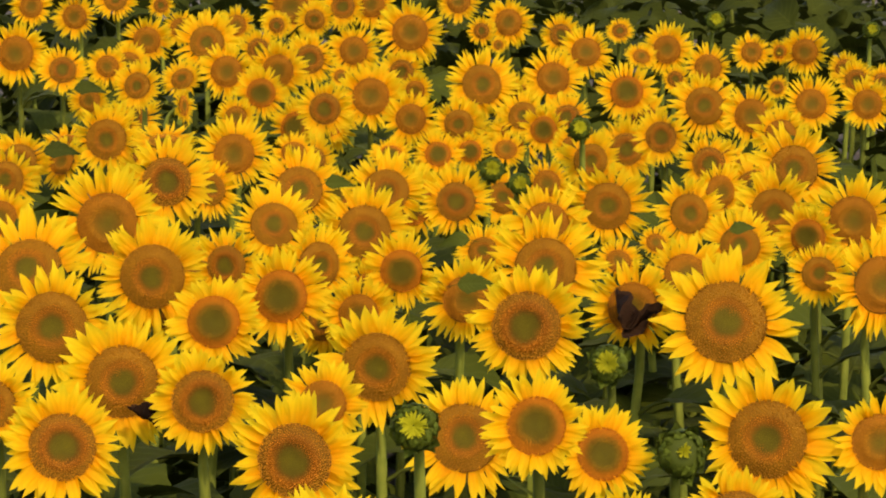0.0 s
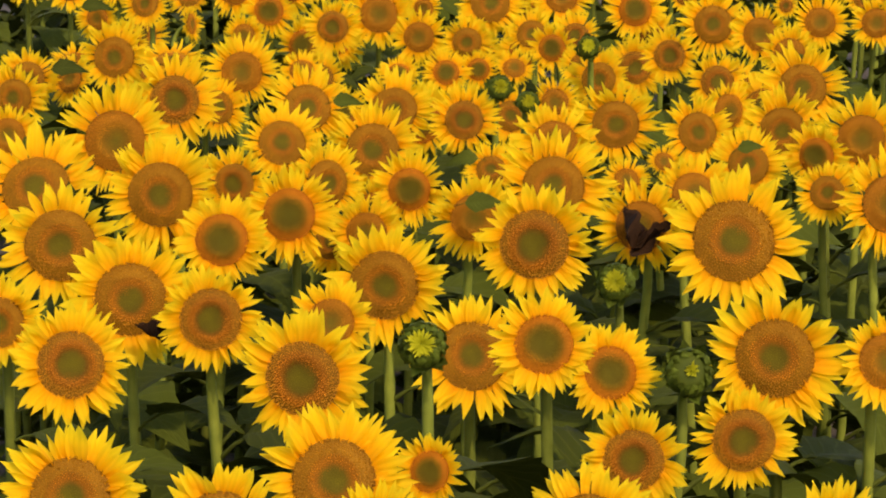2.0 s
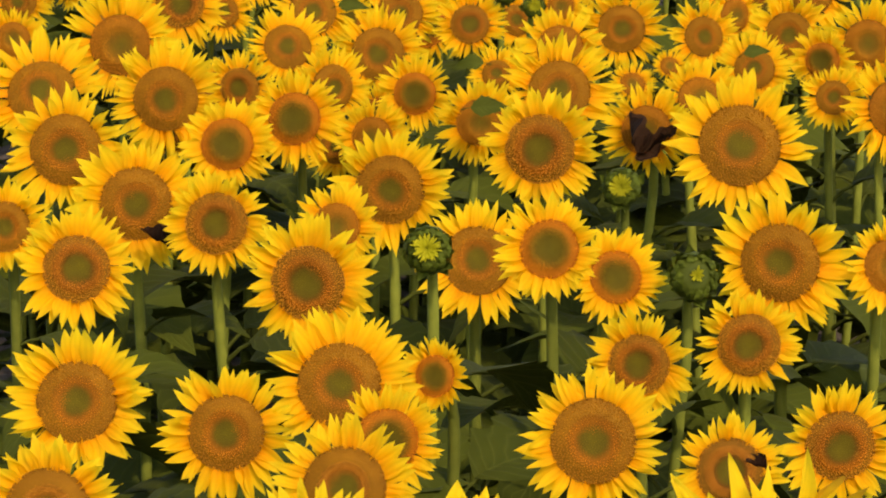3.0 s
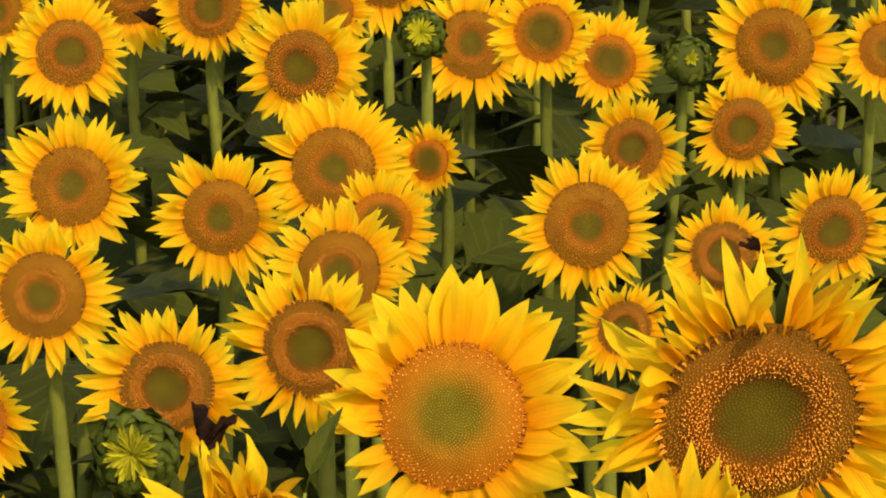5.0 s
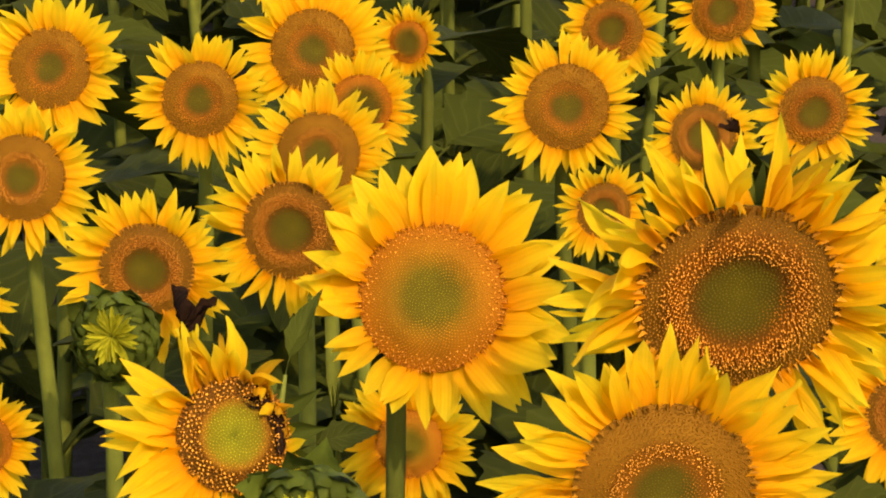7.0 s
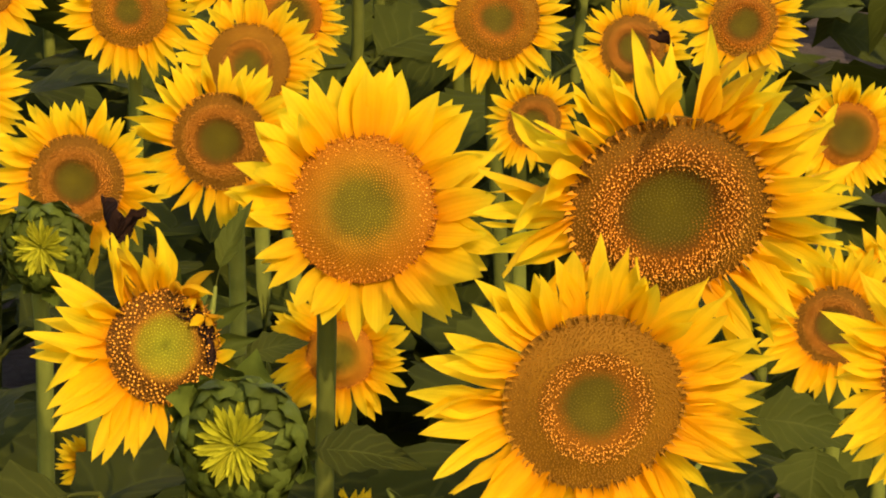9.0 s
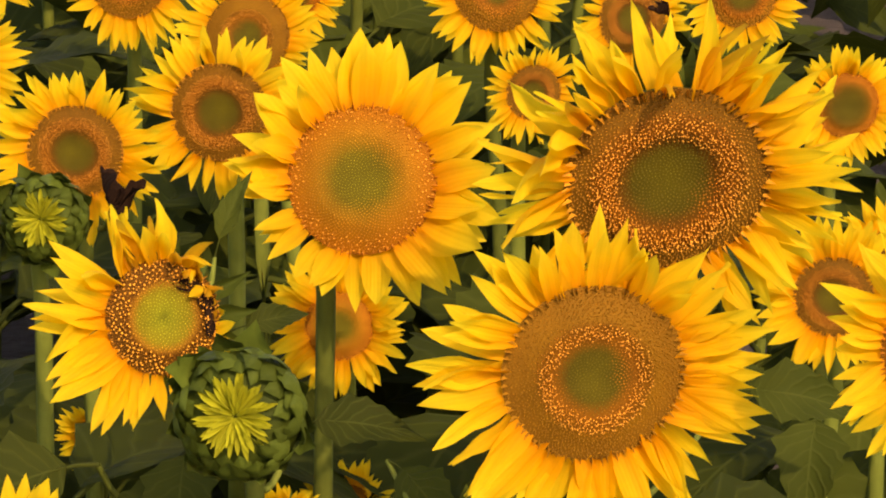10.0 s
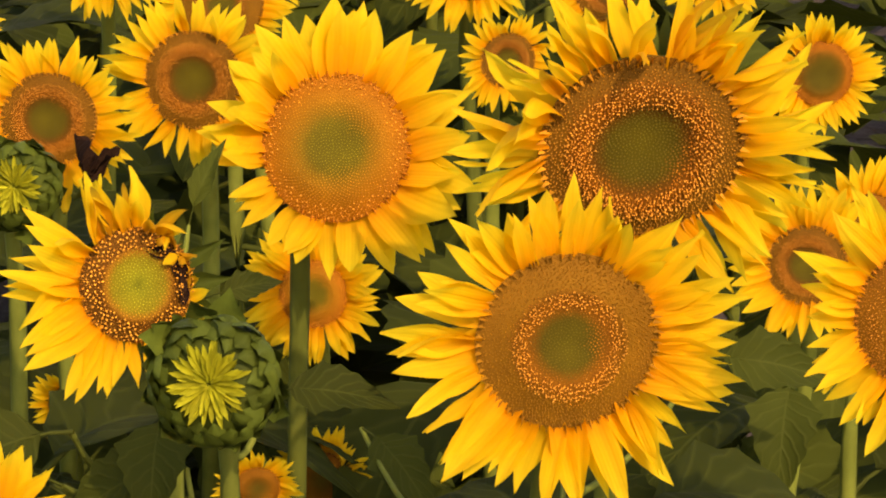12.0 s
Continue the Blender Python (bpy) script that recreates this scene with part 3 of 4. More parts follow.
tall_one = sunflower(0.004, 3.400, 1.618, 0.0858, -5, 22, 0, 1.08, ragged=3, count=64, slim=1.45, stem=(-0.048, -0.060), leaves=0,
                     sectors=[(0, 1.12, 8, 0.05, 0, 0), (50, 1.05, 4, 0.1, 0, 0), (90, 0.98, 2, 0.4, 0, 0.25), (120, 0.84, -4, 0.2, 0, 0.45), (150, 0.80, -8, 0.1, 0, 0.55), (175, 0.92, -8, 0, 0, 0.3),
                              (210, 1.08, -6, 0, 0, 0.1), (270, 1.06, 0, 0.05, 0, 0), (320, 1.14, 6, 0.05, 0, 0)])
sunflower(-0.555, 3.437, 1.600, 0.0462, -5, -2, 5, 0.98)
leafy_p = sunflower(0.568, 3.500, 1.435, 0.0490, -15, 11, 1, 1.25, leaves=4)
leafy_k = sunflower(-0.336, 3.550, 1.600, 0.0573, -1, 5, 1, 1.07)
sunflower(0.661, 3.600, 1.450, 0.0385, -2, 14, 4, 1.50)
sunflower(-0.014, 3.700, 1.060, 0.0366, -17, 12, 4, 1.10)
sunflower(-0.331, 3.700, 1.163, 0.0327, 3, -10, 4, 1.06)
sunflower(-0.172, 3.704, 1.600, 0.0615, -10, 8, 1, 1.04, leaves=3)
sunflower(0.609, 3.736, 1.600, 0.0413, 5, 8, 5, 1.10)
sunflower(0.220, 3.787, 1.600, 0.0357, 11, 5, 1, 1.08)
sunflower(-0.026, 3.900, 1.238, 0.0468, -11, 14, 0, 1.45, leaves=0)
sunflower(-0.530, 3.924, 1.600, 0.0571, -2, 17, 2, 1.00)
sunflower(-0.148, 4.034, 1.600, 0.0566, -8, 19, 2, 1.01)
leafy_m = sunflower(0.372, 4.118, 1.600, 0.0463, 1, 13, 1, 0.95)
sunflower(0.537, 4.247, 1.600, 0.0502, 5, 2, 1, 1.03)
sunflower(-0.098, 4.263, 1.600, 0.0476, 15, 3, 5, 0.98)
sunflower(0.193, 4.269, 1.600, 0.0605, 1, 14, 2, 0.97)
sunflower(-0.325, 4.307, 1.600, 0.0546, 0, 9, 2, 1.08)
sunflower(-0.557, 4.475, 1.600, 0.0602, -3, 20, 2, 1.11)
sunflower(-0.175, 4.577, 1.600, 0.0637, -6, 22, 2, 1.10)
sunflower(-0.032, 4.630, 1.600, 0.0326, -25, 17, 5, 1.08)
sunflower(0.281, 4.703, 1.600, 0.0479, -7, 5, 1, 1.03)
bud_plant(-0.044, 4.750, 1.771, 0.0366, -6, 18)
sunflower(0.462, 4.831, 1.600, 0.0502, -2, 5, 1, 0.97)
sunflower(0.154, 5.100, 1.696, 0.0496, -6, 18, 5, 1.05)
sunflower(-0.254, 5.263, 1.600, 0.0649, -10, 4, 1, 1.10)
bud_plant(0.411, 5.294, 1.606, 0.042, 5, 18, closed=True)
sunflower(0.278, 5.350, 1.592, 0.0473, 15, 21, 5, 1.12)
sunflower(-0.663, 5.369, 1.600, 0.0596, 14, 11, 1, 1.08)
sunflower(0.765, 5.410, 1.600, 0.0501, 11, 11, 4, 1.06)
sunflower(0.571, 5.431, 1.600, 0.0702, -8, 8, 2, 1.11)
sunflower(0.039, 5.600, 1.566, 0.0637, 3, 20, 2, 1.09)
sunflower(-0.839, 5.728, 1.600, 0.0477, -3, 9, 2, 1.11)
sunflower(-0.223, 5.736, 1.600, 0.0442, 1, 15, 4, 1.11)
sunflower(-0.448, 5.759, 1.600, 0.0592, 5, 2, 1, 0.98)
leafy_j = sunflower(-0.617, 5.943, 1.600, 0.0710, 6, 10, 2, 1.10)
sunflower(-0.131, 6.091, 1.600, 0.0690, -4, 0, 2, 1.06)
bud_plant(0.327, 6.127, 1.600, 0.0381, -9, 18)
sunflower(-0.822, 6.521, 1.600, 0.0755, 9, 7, 2, 1.01)
sunflower(0.176, 6.540, 1.600, 0.0739, -8, 5, 1, 1.00)
sunflower(-0.487, 6.587, 1.600, 0.0566, 1, 15, 5, 1.04)
sunflower(0.601, 6.587, 1.600, 0.0880, 0, 18, 2, 1.02)
leafy_f = sunflower(0.413, 6.759, 1.600, 0.0555, -15, 11, 4, 1.02)
leafy_a = sunflower(0.051, 6.866, 1.600, 0.0525, 9, 1, 4, 0.96)
sunflower(-0.360, 6.902, 1.600, 0.0591, -8, 11, 5, 1.02)
sunflower(0.995, 7.052, 1.600, 0.0647, 16, 11, 4, 1.11)
sunflower(-0.670, 7.168, 1.600, 0.0746, 3, 6, 2, 0.98)
sunflower(0.562, 7.168, 1.600, 0.0549, 15, 24, 4, 1.05)
sunflower(0.872, 7.208, 1.600, 0.0396, -0, 15, 2, 1.11)
sunflower(-0.097, 7.248, 1.600, 0.0501, -7, 3, 5, 0.97)
leafy_h = sunflower(-0.969, 7.264, 1.600, 0.0799, -3, 35, 2, 1.02)
sunflower(0.240, 7.289, 1.600, 0.0729, -1, 20, 2, 1.05)
sunflower(-0.511, 7.330, 1.600, 0.0467, -9, 2, 1, 1.09)
sunflower(-0.292, 7.330, 1.600, 0.0560, 35, 6, 2, 0.99)
sunflower(0.418, 7.396, 1.600, 0.0296, 11, 35, 4, 1.10)
leafy_c = sunflower(0.097, 7.541, 1.600, 0.0356, -3, 25, 2, 1.10)
leafy_d = sunflower(0.728, 7.630, 1.600, 0.0501, -0, 20, 2, 1.02)
sunflower(0.524, 7.674, 1.600, 0.0237, 9, 30, 4, 1.02)
sunflower(0.910, 7.766, 1.600, 0.0454, -25, 2, 5, 1.03)
leafy_b = sunflower(-0.198, 7.859, 1.600, 0.0670, 1, 15, 2, 0.97)
leafy_e = sunflower(0.264, 7.954, 1.600, 0.0606, 8, 15, 4, 1.01)
sunflower(-0.432, 7.974, 1.600, 0.0608, 10, 30, 2, 0.96)
sunflower(-0.862, 8.003, 1.600, 0.0773, 4, 6, 4, 1.09)
sunflower(1.059, 8.052, 1.600, 0.0618, -2, 4, 4, 1.09)
bud_plant(0.199, 8.100, 1.689, 0.0293, 7, 18)
leafy_i = sunflower(-1.151, 8.102, 1.600, 0.0445, 9, 12, 4, 1.06)
sunflower(0.646, 8.173, 1.600, 0.0520, 16, 11, 2, 1.10)
sunflower(0.871, 8.203, 1.600, 0.0598, -3, 8, 2, 1.12)
sunflower(0.438, 8.307, 1.600, 0.0633, 3, 9, 2, 1.00)
sunflower(0.035, 8.392, 1.600, 0.0517, -0, 14, 1, 1.11)
bud_plant(0.131, 8.400, 1.686, 0.0334, 9, 18)
sunflower(-0.158, 8.579, 1.600, 0.0652, -6, 25, 2, 0.99)
sunflower(0.762, 8.579, 1.600, 0.0468, 30, 8, 4, 0.96)
sunflower(-0.397, 8.635, 1.600, 0.0657, 13, 25, 2, 1.06)
sunflower(0.291, 8.750, 1.600, 0.0380, -2, 11, 4, 0.98)
sunflower(-0.777, 8.785, 1.600, 0.0686, 10, 5, 1, 1.07)
sunflower(-1.236, 8.833, 1.600, 0.0516, -6, 5, 2, 1.06)
sunflower(1.016, 9.051, 1.600, 0.0692, 0, 14, 2, 1.10)
bud_plant(0.399, 9.100, 1.714, 0.0329, -8, 18)
sunflower(0.781, 9.177, 1.600, 0.0500, 5, 13, 1, 0.97)
sunflower(-1.251, 9.242, 1.600, 0.0506, 0, 12, 2, 1.05)
leafy_n = sunflower(-1.126, 9.242, 1.600, 0.0430, -35, 20, 4, 1.10)
sunflower(0.436, 9.242, 1.600, 0.0502, 5, 3, 2, 1.12)
sunflower(-0.693, 9.300, 1.508, 0.0506, 35, 17, 2, 1.06)
sunflower(-0.159, 9.373, 1.600, 0.0373, -8, 45, 5, 0.98)
sunflower(-0.628, 9.400, 1.600, 0.0613, 8, 8, 4, 1.03)
sunflower(-0.015, 9.400, 1.600, 0.0391, 1, 25, 5, 1.09)
sunflower(-0.450, 9.440, 1.600, 0.0376, 4, 40, 4, 1.05)
sunflower(0.082, 9.467, 1.600, 0.0342, -2, 9, 5, 0.98)
sunflower(0.191, 9.508, 1.600, 0.0344, 1, 40, 4, 1.02)
sunflower(0.398, 9.550, 1.600, 0.0380, 2, 6, 4, 1.03)
sunflower(-0.867, 9.718, 1.600, 0.0476, 2, 72, 2, 1.35)
sunflower(-1.050, 9.762, 1.600, 0.0638, -3, 8, 2, 0.95)
sunflower(0.684, 9.820, 1.600, 0.0498, -13, 7, 1, 0.96)
sunflower(-1.191, 9.864, 1.580, 0.0380, -20, 62, 4, 1.20)
leafy_g = sunflower(1.064, 9.864, 1.600, 0.0502, 1, 5, 4, 1.06)
sunflower(0.322, 10.013, 1.600, 0.0434, -6, -0, 5, 1.01)
sunflower(0.051, 10.167, 1.600, 0.0477, 3, 2, 2, 1.01)
sunflower(-0.106, 10.310, 1.600, 0.0502, -0, 2, 4, 1.05)
sunflower(-0.684, 10.358, 1.600, 0.0375, -4, 6, 4, 0.98)
sunflower(0.265, 10.407, 1.600, 0.0488, -11, 26, 2, 0.95)
sunflower(1.024, 10.407, 1.600, 0.0566, -0, 8, 4, 0.99)
sunflower(-0.400, 10.607, 1.600, 0.0536, -4, 6, 1, 0.98)
sunflower(-0.885, 10.693, 1.600, 0.0340, 68, 7, 4, 1.15)
sunflower(0.892, 10.693, 1.600, 0.0658, 3, 14, 2, 1.02)
sunflower(1.454, 10.745, 1.600, 0.0508, 0, 7, 4, 1.00)
sunflower(1.264, 10.762, 1.600, 0.0528, 1, 17, 4, 1.04)
leafy_o = sunflower(-1.225, 10.868, 1.600, 0.0420, -25, 5, 4, 1.08)
sunflower(-0.253, 10.994, 1.600, 0.0654, 2, 11, 4, 1.04)
sunflower(-0.644, 11.105, 1.600, 0.0521, -2, 4, 5, 1.05)
sunflower(0.652, 11.142, 1.600, 0.0584, -2, 18, 5, 1.05)
sunflower(-0.099, 11.199, 1.600, 0.0343, -3, -1, 4, 1.07)
sunflower(1.202, 11.294, 1.600, 0.0246, -1, 8, 1, 0.99)
sunflower(-1.106, 11.352, 1.600, 0.0493, -14, 16, 2, 1.04)
sunflower(0.141, 11.391, 1.600, 0.0739, 15, 14, 2, 0.96)
sunflower(1.609, 11.489, 1.600, 0.0335, 21, 18, 1, 1.12)
sunflower(1.517, 11.529, 1.600, 0.0419, -2, 7, 1, 1.01)
sunflower(0.857, 11.590, 1.600, 0.0293, 0, 9, 1, 1.02)
sunflower(0.407, 11.610, 1.600, 0.0607, 4, 18, 4, 1.05)
sunflower(-0.381, 11.691, 1.600, 0.0253, -0, 24, 4, 1.03)
sunflower(-0.817, 11.858, 1.600, 0.0600, -2, 8, 4, 0.96)
sunflower(-0.156, 11.858, 1.600, 0.0449, 1, 0, 1, 1.12)
sunflower(-0.625, 11.901, 1.600, 0.0601, -10, -2, 4, 1.11)
sunflower(-1.443, 11.922, 1.600, 0.0519, 8, 22, 1, 1.07)
sunflower(1.530, 11.965, 1.600, 0.0369, -20, 7, 4, 0.96)
sunflower(1.013, 12.008, 1.600, 0.0521, -4, 15, 4, 0.96)
sunflower(-1.287, 12.052, 1.600, 0.0437, 3, 12, 4, 0.98)
sunflower(-1.218, 12.184, 1.600, 0.0441, 6, 16, 4, 0.99)
sunflower(-0.524, 12.342, 1.600, 0.0578, 6, 10, 1, 0.98)
sunflower(0.786, 12.458, 1.600, 0.0337, 13, 40, 4, 1.11)
sunflower(-1.709, 12.576, 1.600, 0.0708, -1, 7, 4, 1.00)
sunflower(1.239, 12.623, 1.600, 0.0411, -5, 14, 4, 1.12)
sunflower(0.575, 12.647, 1.600, 0.0593, -0, 19, 4, 1.02)
sunflower(1.355, 12.647, 1.600, 0.0275, -30, 10, 5, 1.11)
sunflower(1.455, 12.647, 1.600, 0.0527, -4, -5, 4, 1.08)
sunflower(-0.360, 12.695, 1.600, 0.0572, 7, 5, 4, 1.09)
sunflower(-0.747, 12.744, 1.600, 0.0460, -2, 6, 1, 1.00)
sunflower(0.907, 12.744, 1.600, 0.0575, 7, 4, 4, 1.07)
sunflower(0.228, 12.942, 1.600, 0.0210, 6, 7, 4, 0.97)
sunflower(-0.981, 13.069, 1.600, 0.0708, 5, 21, 2, 1.12)
sunflower(-1.237, 13.146, 1.600, 0.0570, 5, 2, 4, 1.05)
sunflower(0.501, 13.411, 1.600, 0.0459, 3, 5, 1, 1.11)
sunflower(-0.141, 13.519, 1.600, 0.0779, -1, 8, 4, 1.07)
sunflower(0.166, 13.602, 1.600, 0.0343, 1, 3, 1, 1.07)
sunflower(0.764, 13.602, 1.600, 0.0343, -1, 30, 1, 0.99)
bud_plant(1.853, 13.602, 1.605, 0.036, -1, 18)
sunflower(-1.145, 13.742, 1.600, 0.0447, 6, 5, 4, 0.98)
sunflower(-0.912, 13.885, 1.600, 0.0451, 9, 6, 4, 1.05)
sunflower(-0.733, 13.885, 1.600, 0.0350, 2, 8, 1, 1.05)
sunflower(0.292, 14.031, 1.600, 0.0606, 1, 10, 4, 1.04)
bud_plant(1.214, 14.031, 1.610, 0.044, 6, 18)
sunflower(-0.578, 14.180, 1.600, 0.0460, -3, 0, 2, 1.09)
sunflower(-1.676, 14.332, 1.600, 0.0571, -12, 1, 4, 1.00)
sunflower(-1.949, 14.907, 1.600, 0.0541, 3, 7, 4, 1.01)
sunflower(-0.719, 14.907, 1.600, 0.0859, -9, 4, 4, 0.98)
sunflower(-0.473, 14.907, 1.600, 0.0590, -12, 16, 1, 0.96)
sunflower(-1.340, 14.973, 1.600, 0.0351, 6, 8, 1, 0.97)
sunflower(-0.342, 15.041, 1.600, 0.0649, -5, 4, 4, 1.06)
sunflower(0.076, 15.212, 1.600, 0.0574, -13, 16, 4, 1.09)
sunflower(-1.592, 15.316, 1.600, 0.0554, -3, 20, 2, 1.08)


def leaf_on(root, x, y, z, size, turn, pitch, roll, kind, slim=0.7, dry=False):
    """One more leaf on a plant, its stalk's foot at (x, y, z)."""
    at = Vector((x, y, z)) - root.matrix_basis.translation
    stem = min(STEM_LINES[root.name], key=lambda p: abs(p.z - (at.z - 0.06)))
    mid = Vector(((stem.x + 2 * at.x) / 3, (stem.y + at.y) / 2, min(at.z, stem.z) - 0.02))
    line = [stem * (1 - f) ** 2 + mid * 2 * f * (1 - f) + at * f * f for f in (i / 7 for i in range(8))]
    if at.y + root.matrix_basis.translation.y < 4.5:
        part("leaf_stalk", make_mesh("leaf_stalk", *tube(line, [0.0045 - 0.0002 * i for i in range(7)] + [0.03 * size], 6), STEM), root)
    part("leaf", DRY_LEAVES[kind] if dry else LEAVES[kind], root, Matrix.Translation(at) @ pose(0, 0, 0, 0, 0, turn) @ pose(0, 0, 0, pitch, roll), label="withered dark brown leaf" if dry else "", scale=(size * slim, size, size))


leaf_on(near_bud, -0.068, 2.840, 1.555, 0.092, -98, 4, 35, 0)
leaf_on(lime_one, -0.265, 2.930, 1.475, 0.120, 120, -10, -35, 1, 0.9)
leaf_on(lime_one, -0.290, 2.960, 1.400, 0.120, -150, -20, 20, 4, 0.9)
leaf_on(lime_one, -0.132, 3.020, 1.585, 0.060, -60, 20, 55, 5, 0.6)
leaf_on(lime_one, -0.151, 3.100, 1.636, 0.068, -18, 66, 15, 2, 0.42)
leaf_on(near_one, 0.400, 3.200, 1.439, 0.110, -100, 0, 50, 3)
leaf_on(near_one, 0.033, 3.300, 1.312, 0.100, -150, -20, 20, 4)
leaf_on(near_bud, -0.148, 2.900, 1.449, 0.100, 110, -20, -30, 5)
leaf_on(lime_one, -0.278, 2.950, 1.406, 0.100, 60, 0, -40, 1)
leaf_on(lime_one, -0.207, 3.100, 1.355, 0.100, -160, -30, 0, 3)
leaf_on(near_one, 0.260, 3.200, 1.295, 0.130, -140, -10, 20, 0)
leaf_on(lime_one, -0.170, 2.930, 1.505, 0.095, 172, -38, 0, 2, 0.85)
leaf_on(leafy_p, 0.545, 3.420, 1.330, 0.110, 165, -35, 0, 3, 0.85)
leaf_on(leafy_a, 0.010, 6.746, 1.648, 0.075, -90, 10, 60, 1)
leaf_on(leafy_b, -0.311, 7.739, 1.732, 0.065, -85, 10, 55, 2)
leaf_on(leafy_c, 0.082, 7.421, 1.642, 0.065, 95, 5, -55, 3)
leaf_on(leafy_d, 0.676, 7.510, 1.646, 0.055, -70, 30, 50, 4)
leaf_on(leafy_e, 0.200, 7.834, 1.582, 0.055, -55, 40, 40, 5)
leaf_on(leafy_f, 0.384, 6.639, 1.560, 0.125, -25, 60, 20, 0, 0.8, dry=True)
leaf_on(leafy_j, -0.542, 5.823, 1.537, 0.075, 20, 58, -10, 0, 0.7, dry=True)
leaf_on(leafy_k, -0.288, 3.430, 1.565, 0.068, -14, 52, 20, 0, 0.75, dry=True)
leaf_on(leafy_m, 0.414, 4.020, 1.630, 0.036, 40, 60, -20, 0, 0.7, dry=True)
leaf_on(leafy_n, -1.190, 9.130, 1.630, 0.090, -80, 15, 50, 4)
leaf_on(leafy_o, -1.290, 10.750, 1.640, 0.095, -85, 10, 50, 2)
leaf_on(leafy_g, 1.022, 9.744, 1.570, 0.065, -60, 40, 40, 1)
leaf_on(leafy_h, -0.876, 7.144, 1.565, 0.050, 10, 72, 0, 2)
leaf_on(leafy_i, -1.113, 7.982, 1.574, 0.060, -55, 40, 40, 3)

# thin curling bracts and half-wilted sepals that stand out between the petals of one head
lime_head = next(c for c in lime_one.children if c.name.startswith("flower_head"))
for turned, lift, far, wide in ((4, 30, 0.62, 0.16), (22, 24, 0.70, 0.13), (-18, 36, 0.55, 0.15), (-72, 10, 0.80, 0.34), (-95, 22, 0.74, 0.36), (-118, 14, 0.85, 0.34), (158, -4, 0.80, 0.14)):
    part("bract", BRACT_MESHES[abs(turned) % 7], lime_head, pose(0, 0, 0, 0, 0, turned) @ pose(0, 0.97, -0.04, lift, 0, 8), scale=(wide, far, far))

# withered petals folded in over the rim of that head, their dark colour standing in for the shade there
for turned, off, wide, far in ((326, -0.10, 0.55, 0.50), (306, -0.02, 0.75, 0.55), (286, 0.02, 0.80, 0.55), (268, 0.0, 0.7, 0.50), (256, 0.06, 0.55, 0.45)):
    part("petal", SHADED_WITHERED_MESHES[turned % len(SHADED_WITHERED_MESHES)], lime_head, pose(0, 0, 0, 0, 0, turned) @ pose(0.22, 0.76 + off, 0.16, 8, 0, 97), "withered petal coloured near-black for the shade at the rim", (wide, far, far))

tagged(lime_one, "sunflower with long yellow and some withered petals, lime green disc")
tagged(tall_one, "large fresh sunflower with broad bright petals and green-hearted orange disc")
tagged(near_one, "large ripe sunflower with slender yellow petals round a brown disc")
tagged(ragged_one, "largest sunflower with ragged curling petals and dark green disc centre")
tagged(near_bud, "plump green sunflower bud just opening with yellow-green florets")
for plant in (leafy_f, leafy_j, leafy_k, leafy_m):
    tagged(plant, "yellow sunflower with a withered dark leaf against its disc")
for plant in (leafy_a, leafy_e, leafy_g, leafy_n, leafy_o):
    tagged(plant, "yellow sunflower with a dark green leaf across its disc")

# ---------------------------------------------------------------- lower heads, half hidden, that fill the rows
crowd, kept, named = random.Random(77), 0, list(HEADS)
for _ in range(6000):
    y = crowd.uniform(6.9, 12.2)
    x, z, size = crowd.uniform(-0.105, 0.108) * y, crowd.uniform(1.44, 1.57), crowd.uniform(0.042, 0.058)
    fits = all(math.hypot(x - hx, y - hy) > 0.13 for hx, hy, hz, hr in HEADS)
    for hx, hy, hz, hr in named:
        apart = math.hypot(x / y - hx / hy, (z - EYE) / y - (hz - EYE) / hy)
        fits = fits and apart > (2.0 * hr / hy if hy < y else 1.9 * size / y + 2 * hr / hy)
    if fits and kept < 38:
        kept += 1
        sunflower(x, y, z, size, crowd.uniform(-30, 30), crowd.uniform(0, 40), crowd.choice((1, 2, 4, 5)), crowd.uniform(0.95, 1.12), leaves=2)


# ---------------------------------------------------------------- the rest of the field
def in_view(x, y, margin):
    return y < 17.8 and abs(x - 0.017 * y) < 0.165 * y + margin


fill = random.Random(3)
templates = [sunflower(-2.6 - 0.12 * i, 9.6 + 1.1 * i, 1.55 + 0.05 * (i % 3), 0.055 + 0.004 * (i % 4), 8 * (i % 3) - 8, 9, (1, 2, 5)[i % 3], 0.9, False, leaves=3) for i in range(6)]
for row in range(3, 32):
    y = 0.72 * row
    for k in range(-10, 11):
        x = 0.6 * k + fill.uniform(-0.2, 0.2)
        edge = abs(x - 0.017 * y) - 0.165 * y - 0.5
        if in_view(x, y + 0.2, 0.5) or edge > 2.0 or fill.random() < 0.62:
            continue
        copy_thing(fill.choice(templates), pose(x, y + fill.uniform(-0.2, 0.2), fill.uniform(-0.04, 0.04), 0, 0, fill.uniform(-14, 14)))


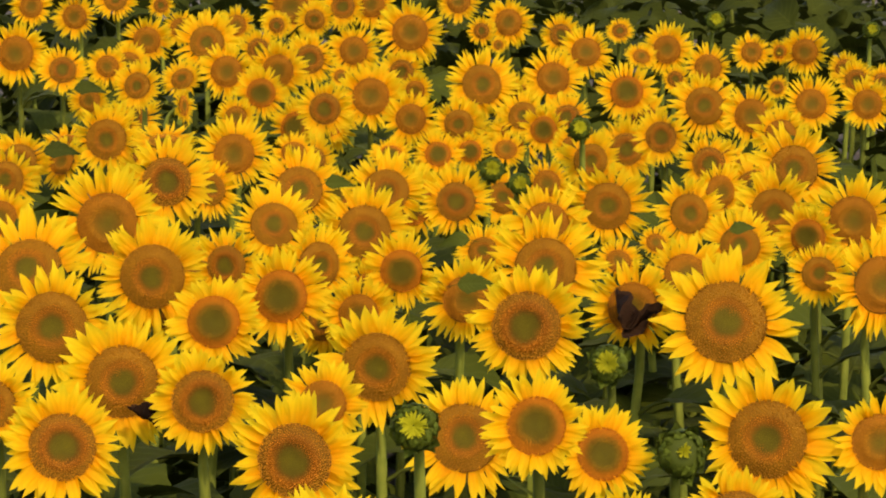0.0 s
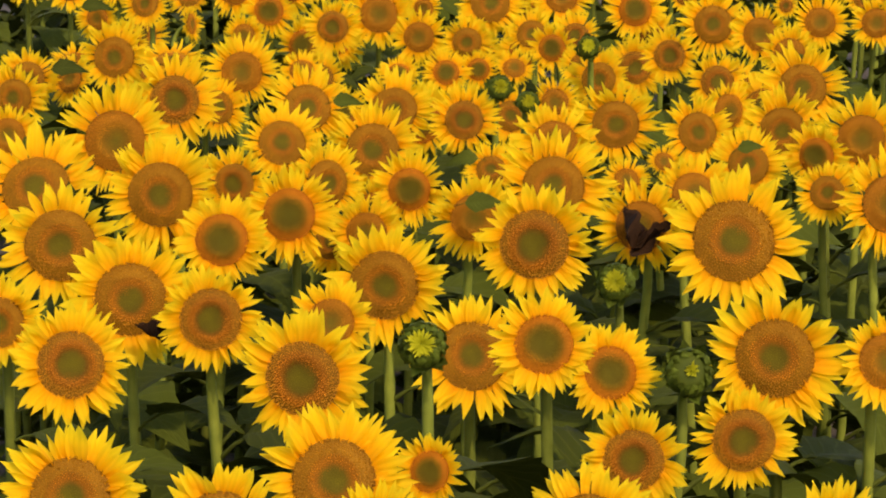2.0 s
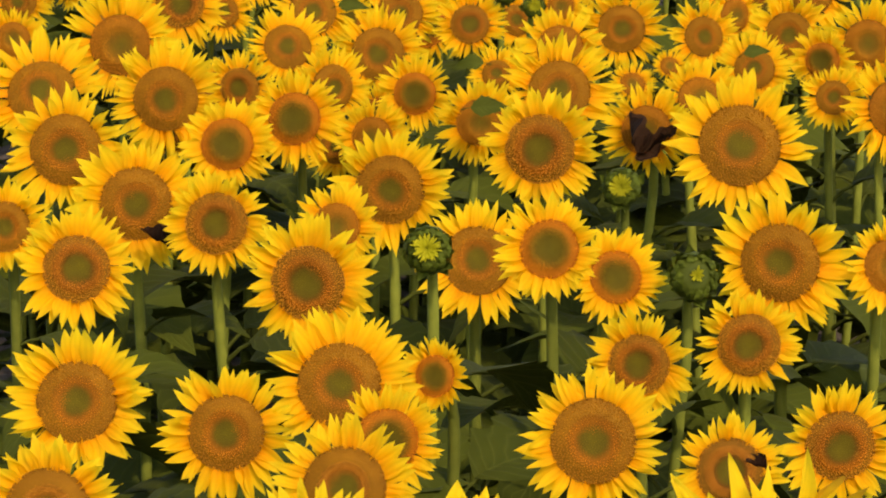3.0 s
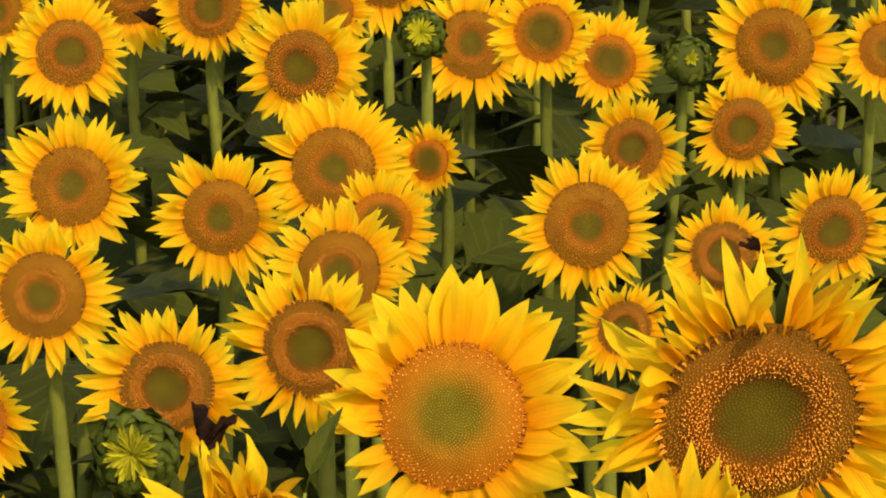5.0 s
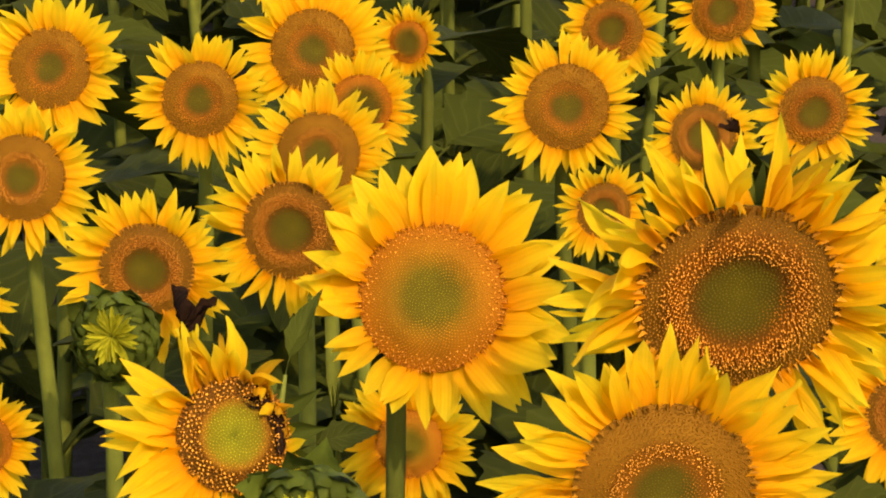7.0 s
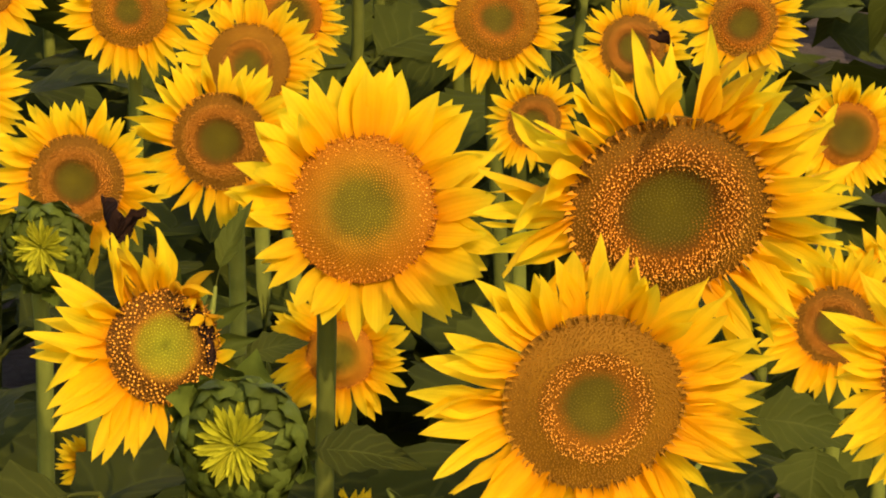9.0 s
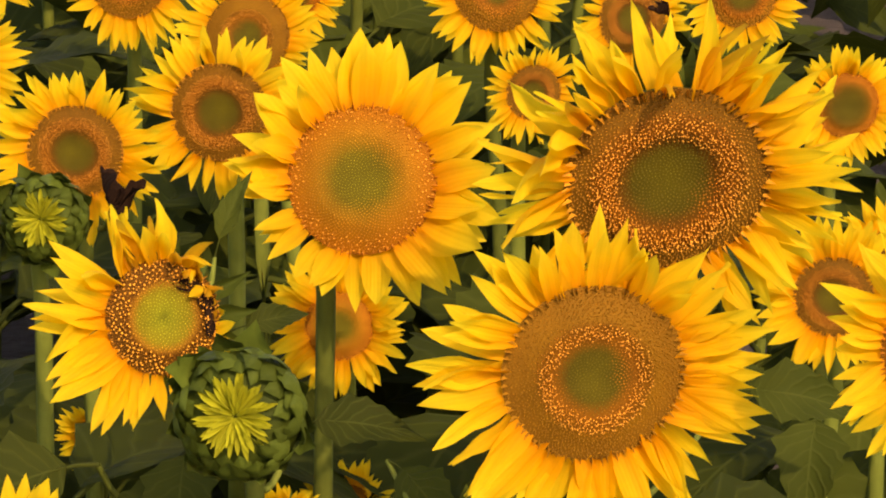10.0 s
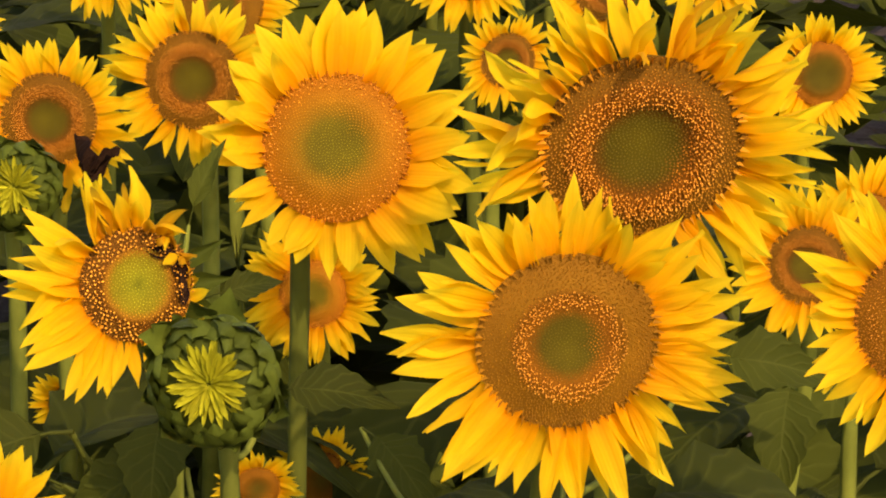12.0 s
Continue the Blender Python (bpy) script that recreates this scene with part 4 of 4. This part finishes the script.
def canopy(name, label, spots, seed, steep=30):
    """Leaves of the denser, lower growth between the rows, in one mesh."""
    r = random.Random(seed)
    shapes = []
    for me in LEAVES + FAR_LEAVES:
        n = len(me.vertices)
        co, al, ac = np.empty(n * 3), np.empty(n), np.empty(n)
        me.vertices.foreach_get("co", co)
        me.attributes["along"].data.foreach_get("value", al)
        me.attributes["across"].data.foreach_get("value", ac)
        shapes.append((co.reshape(n, 3), [tuple(p.vertices) for p in me.polygons], al, ac))
    verts, faces, along, across, k = [], [], [], [], 0
    for x, y, z, size in spots:
        co, fs, al, ac = r.choice(shapes[:len(LEAVES)] if y < 5.5 else shapes[len(LEAVES):])
        m = np.array(pose(0, 0, 0, 0, 0, r.uniform(0, 360)) @ pose(0, 0, 0, r.uniform(-steep / 2, steep), r.uniform(-0.7, 0.7) * steep))[:3, :3]
        verts.append(co @ m.T * size + np.array((x, y, z)))
        faces += [tuple(i + k for i in f) for f in fs]
        along.append(al)
        across.append(ac)
        k += len(co)
    me = make_mesh(name, np.concatenate(verts).tolist(), faces, LEAF, {"along": np.concatenate(along), "across": np.concatenate(across)})
    return tagged(new(name, me), label, "foliage", kind="stuff")


spots = []
for _ in range(2700):
    y = 2.4 + 13.2 * math.sqrt(fill.random())
    x = 0.017 * y + fill.uniform(-1, 1) * (0.17 * y + 1.2)
    spots.append((x, y, fill.uniform(0.25, 1.2 if y > 5 else 0.8), fill.uniform(0.16, 0.26)))
for _ in range(450):
    y = fill.uniform(2.9, 7.5)
    spots.append((0.017 * y + fill.uniform(-1, 1) * (0.17 * y + 0.6), y, fill.uniform(0.35, 0.95), fill.uniform(0.14, 0.22)))
canopy("field_foliage", "dark green sunflower leaves filling the gaps between stems", spots, 21)
spots = []
for _ in range(6500):
    y = 15.0 + 17 * fill.random() ** 1.4
    x = fill.uniform(-1, 1) * (0.2 * y + 0.5)
    spots.append((x, y, fill.uniform(0.7, 1.45), fill.uniform(0.10, 0.23)))
canopy("far_foliage", "dense dark green leaves of the field farther off", spots, 22, 60)
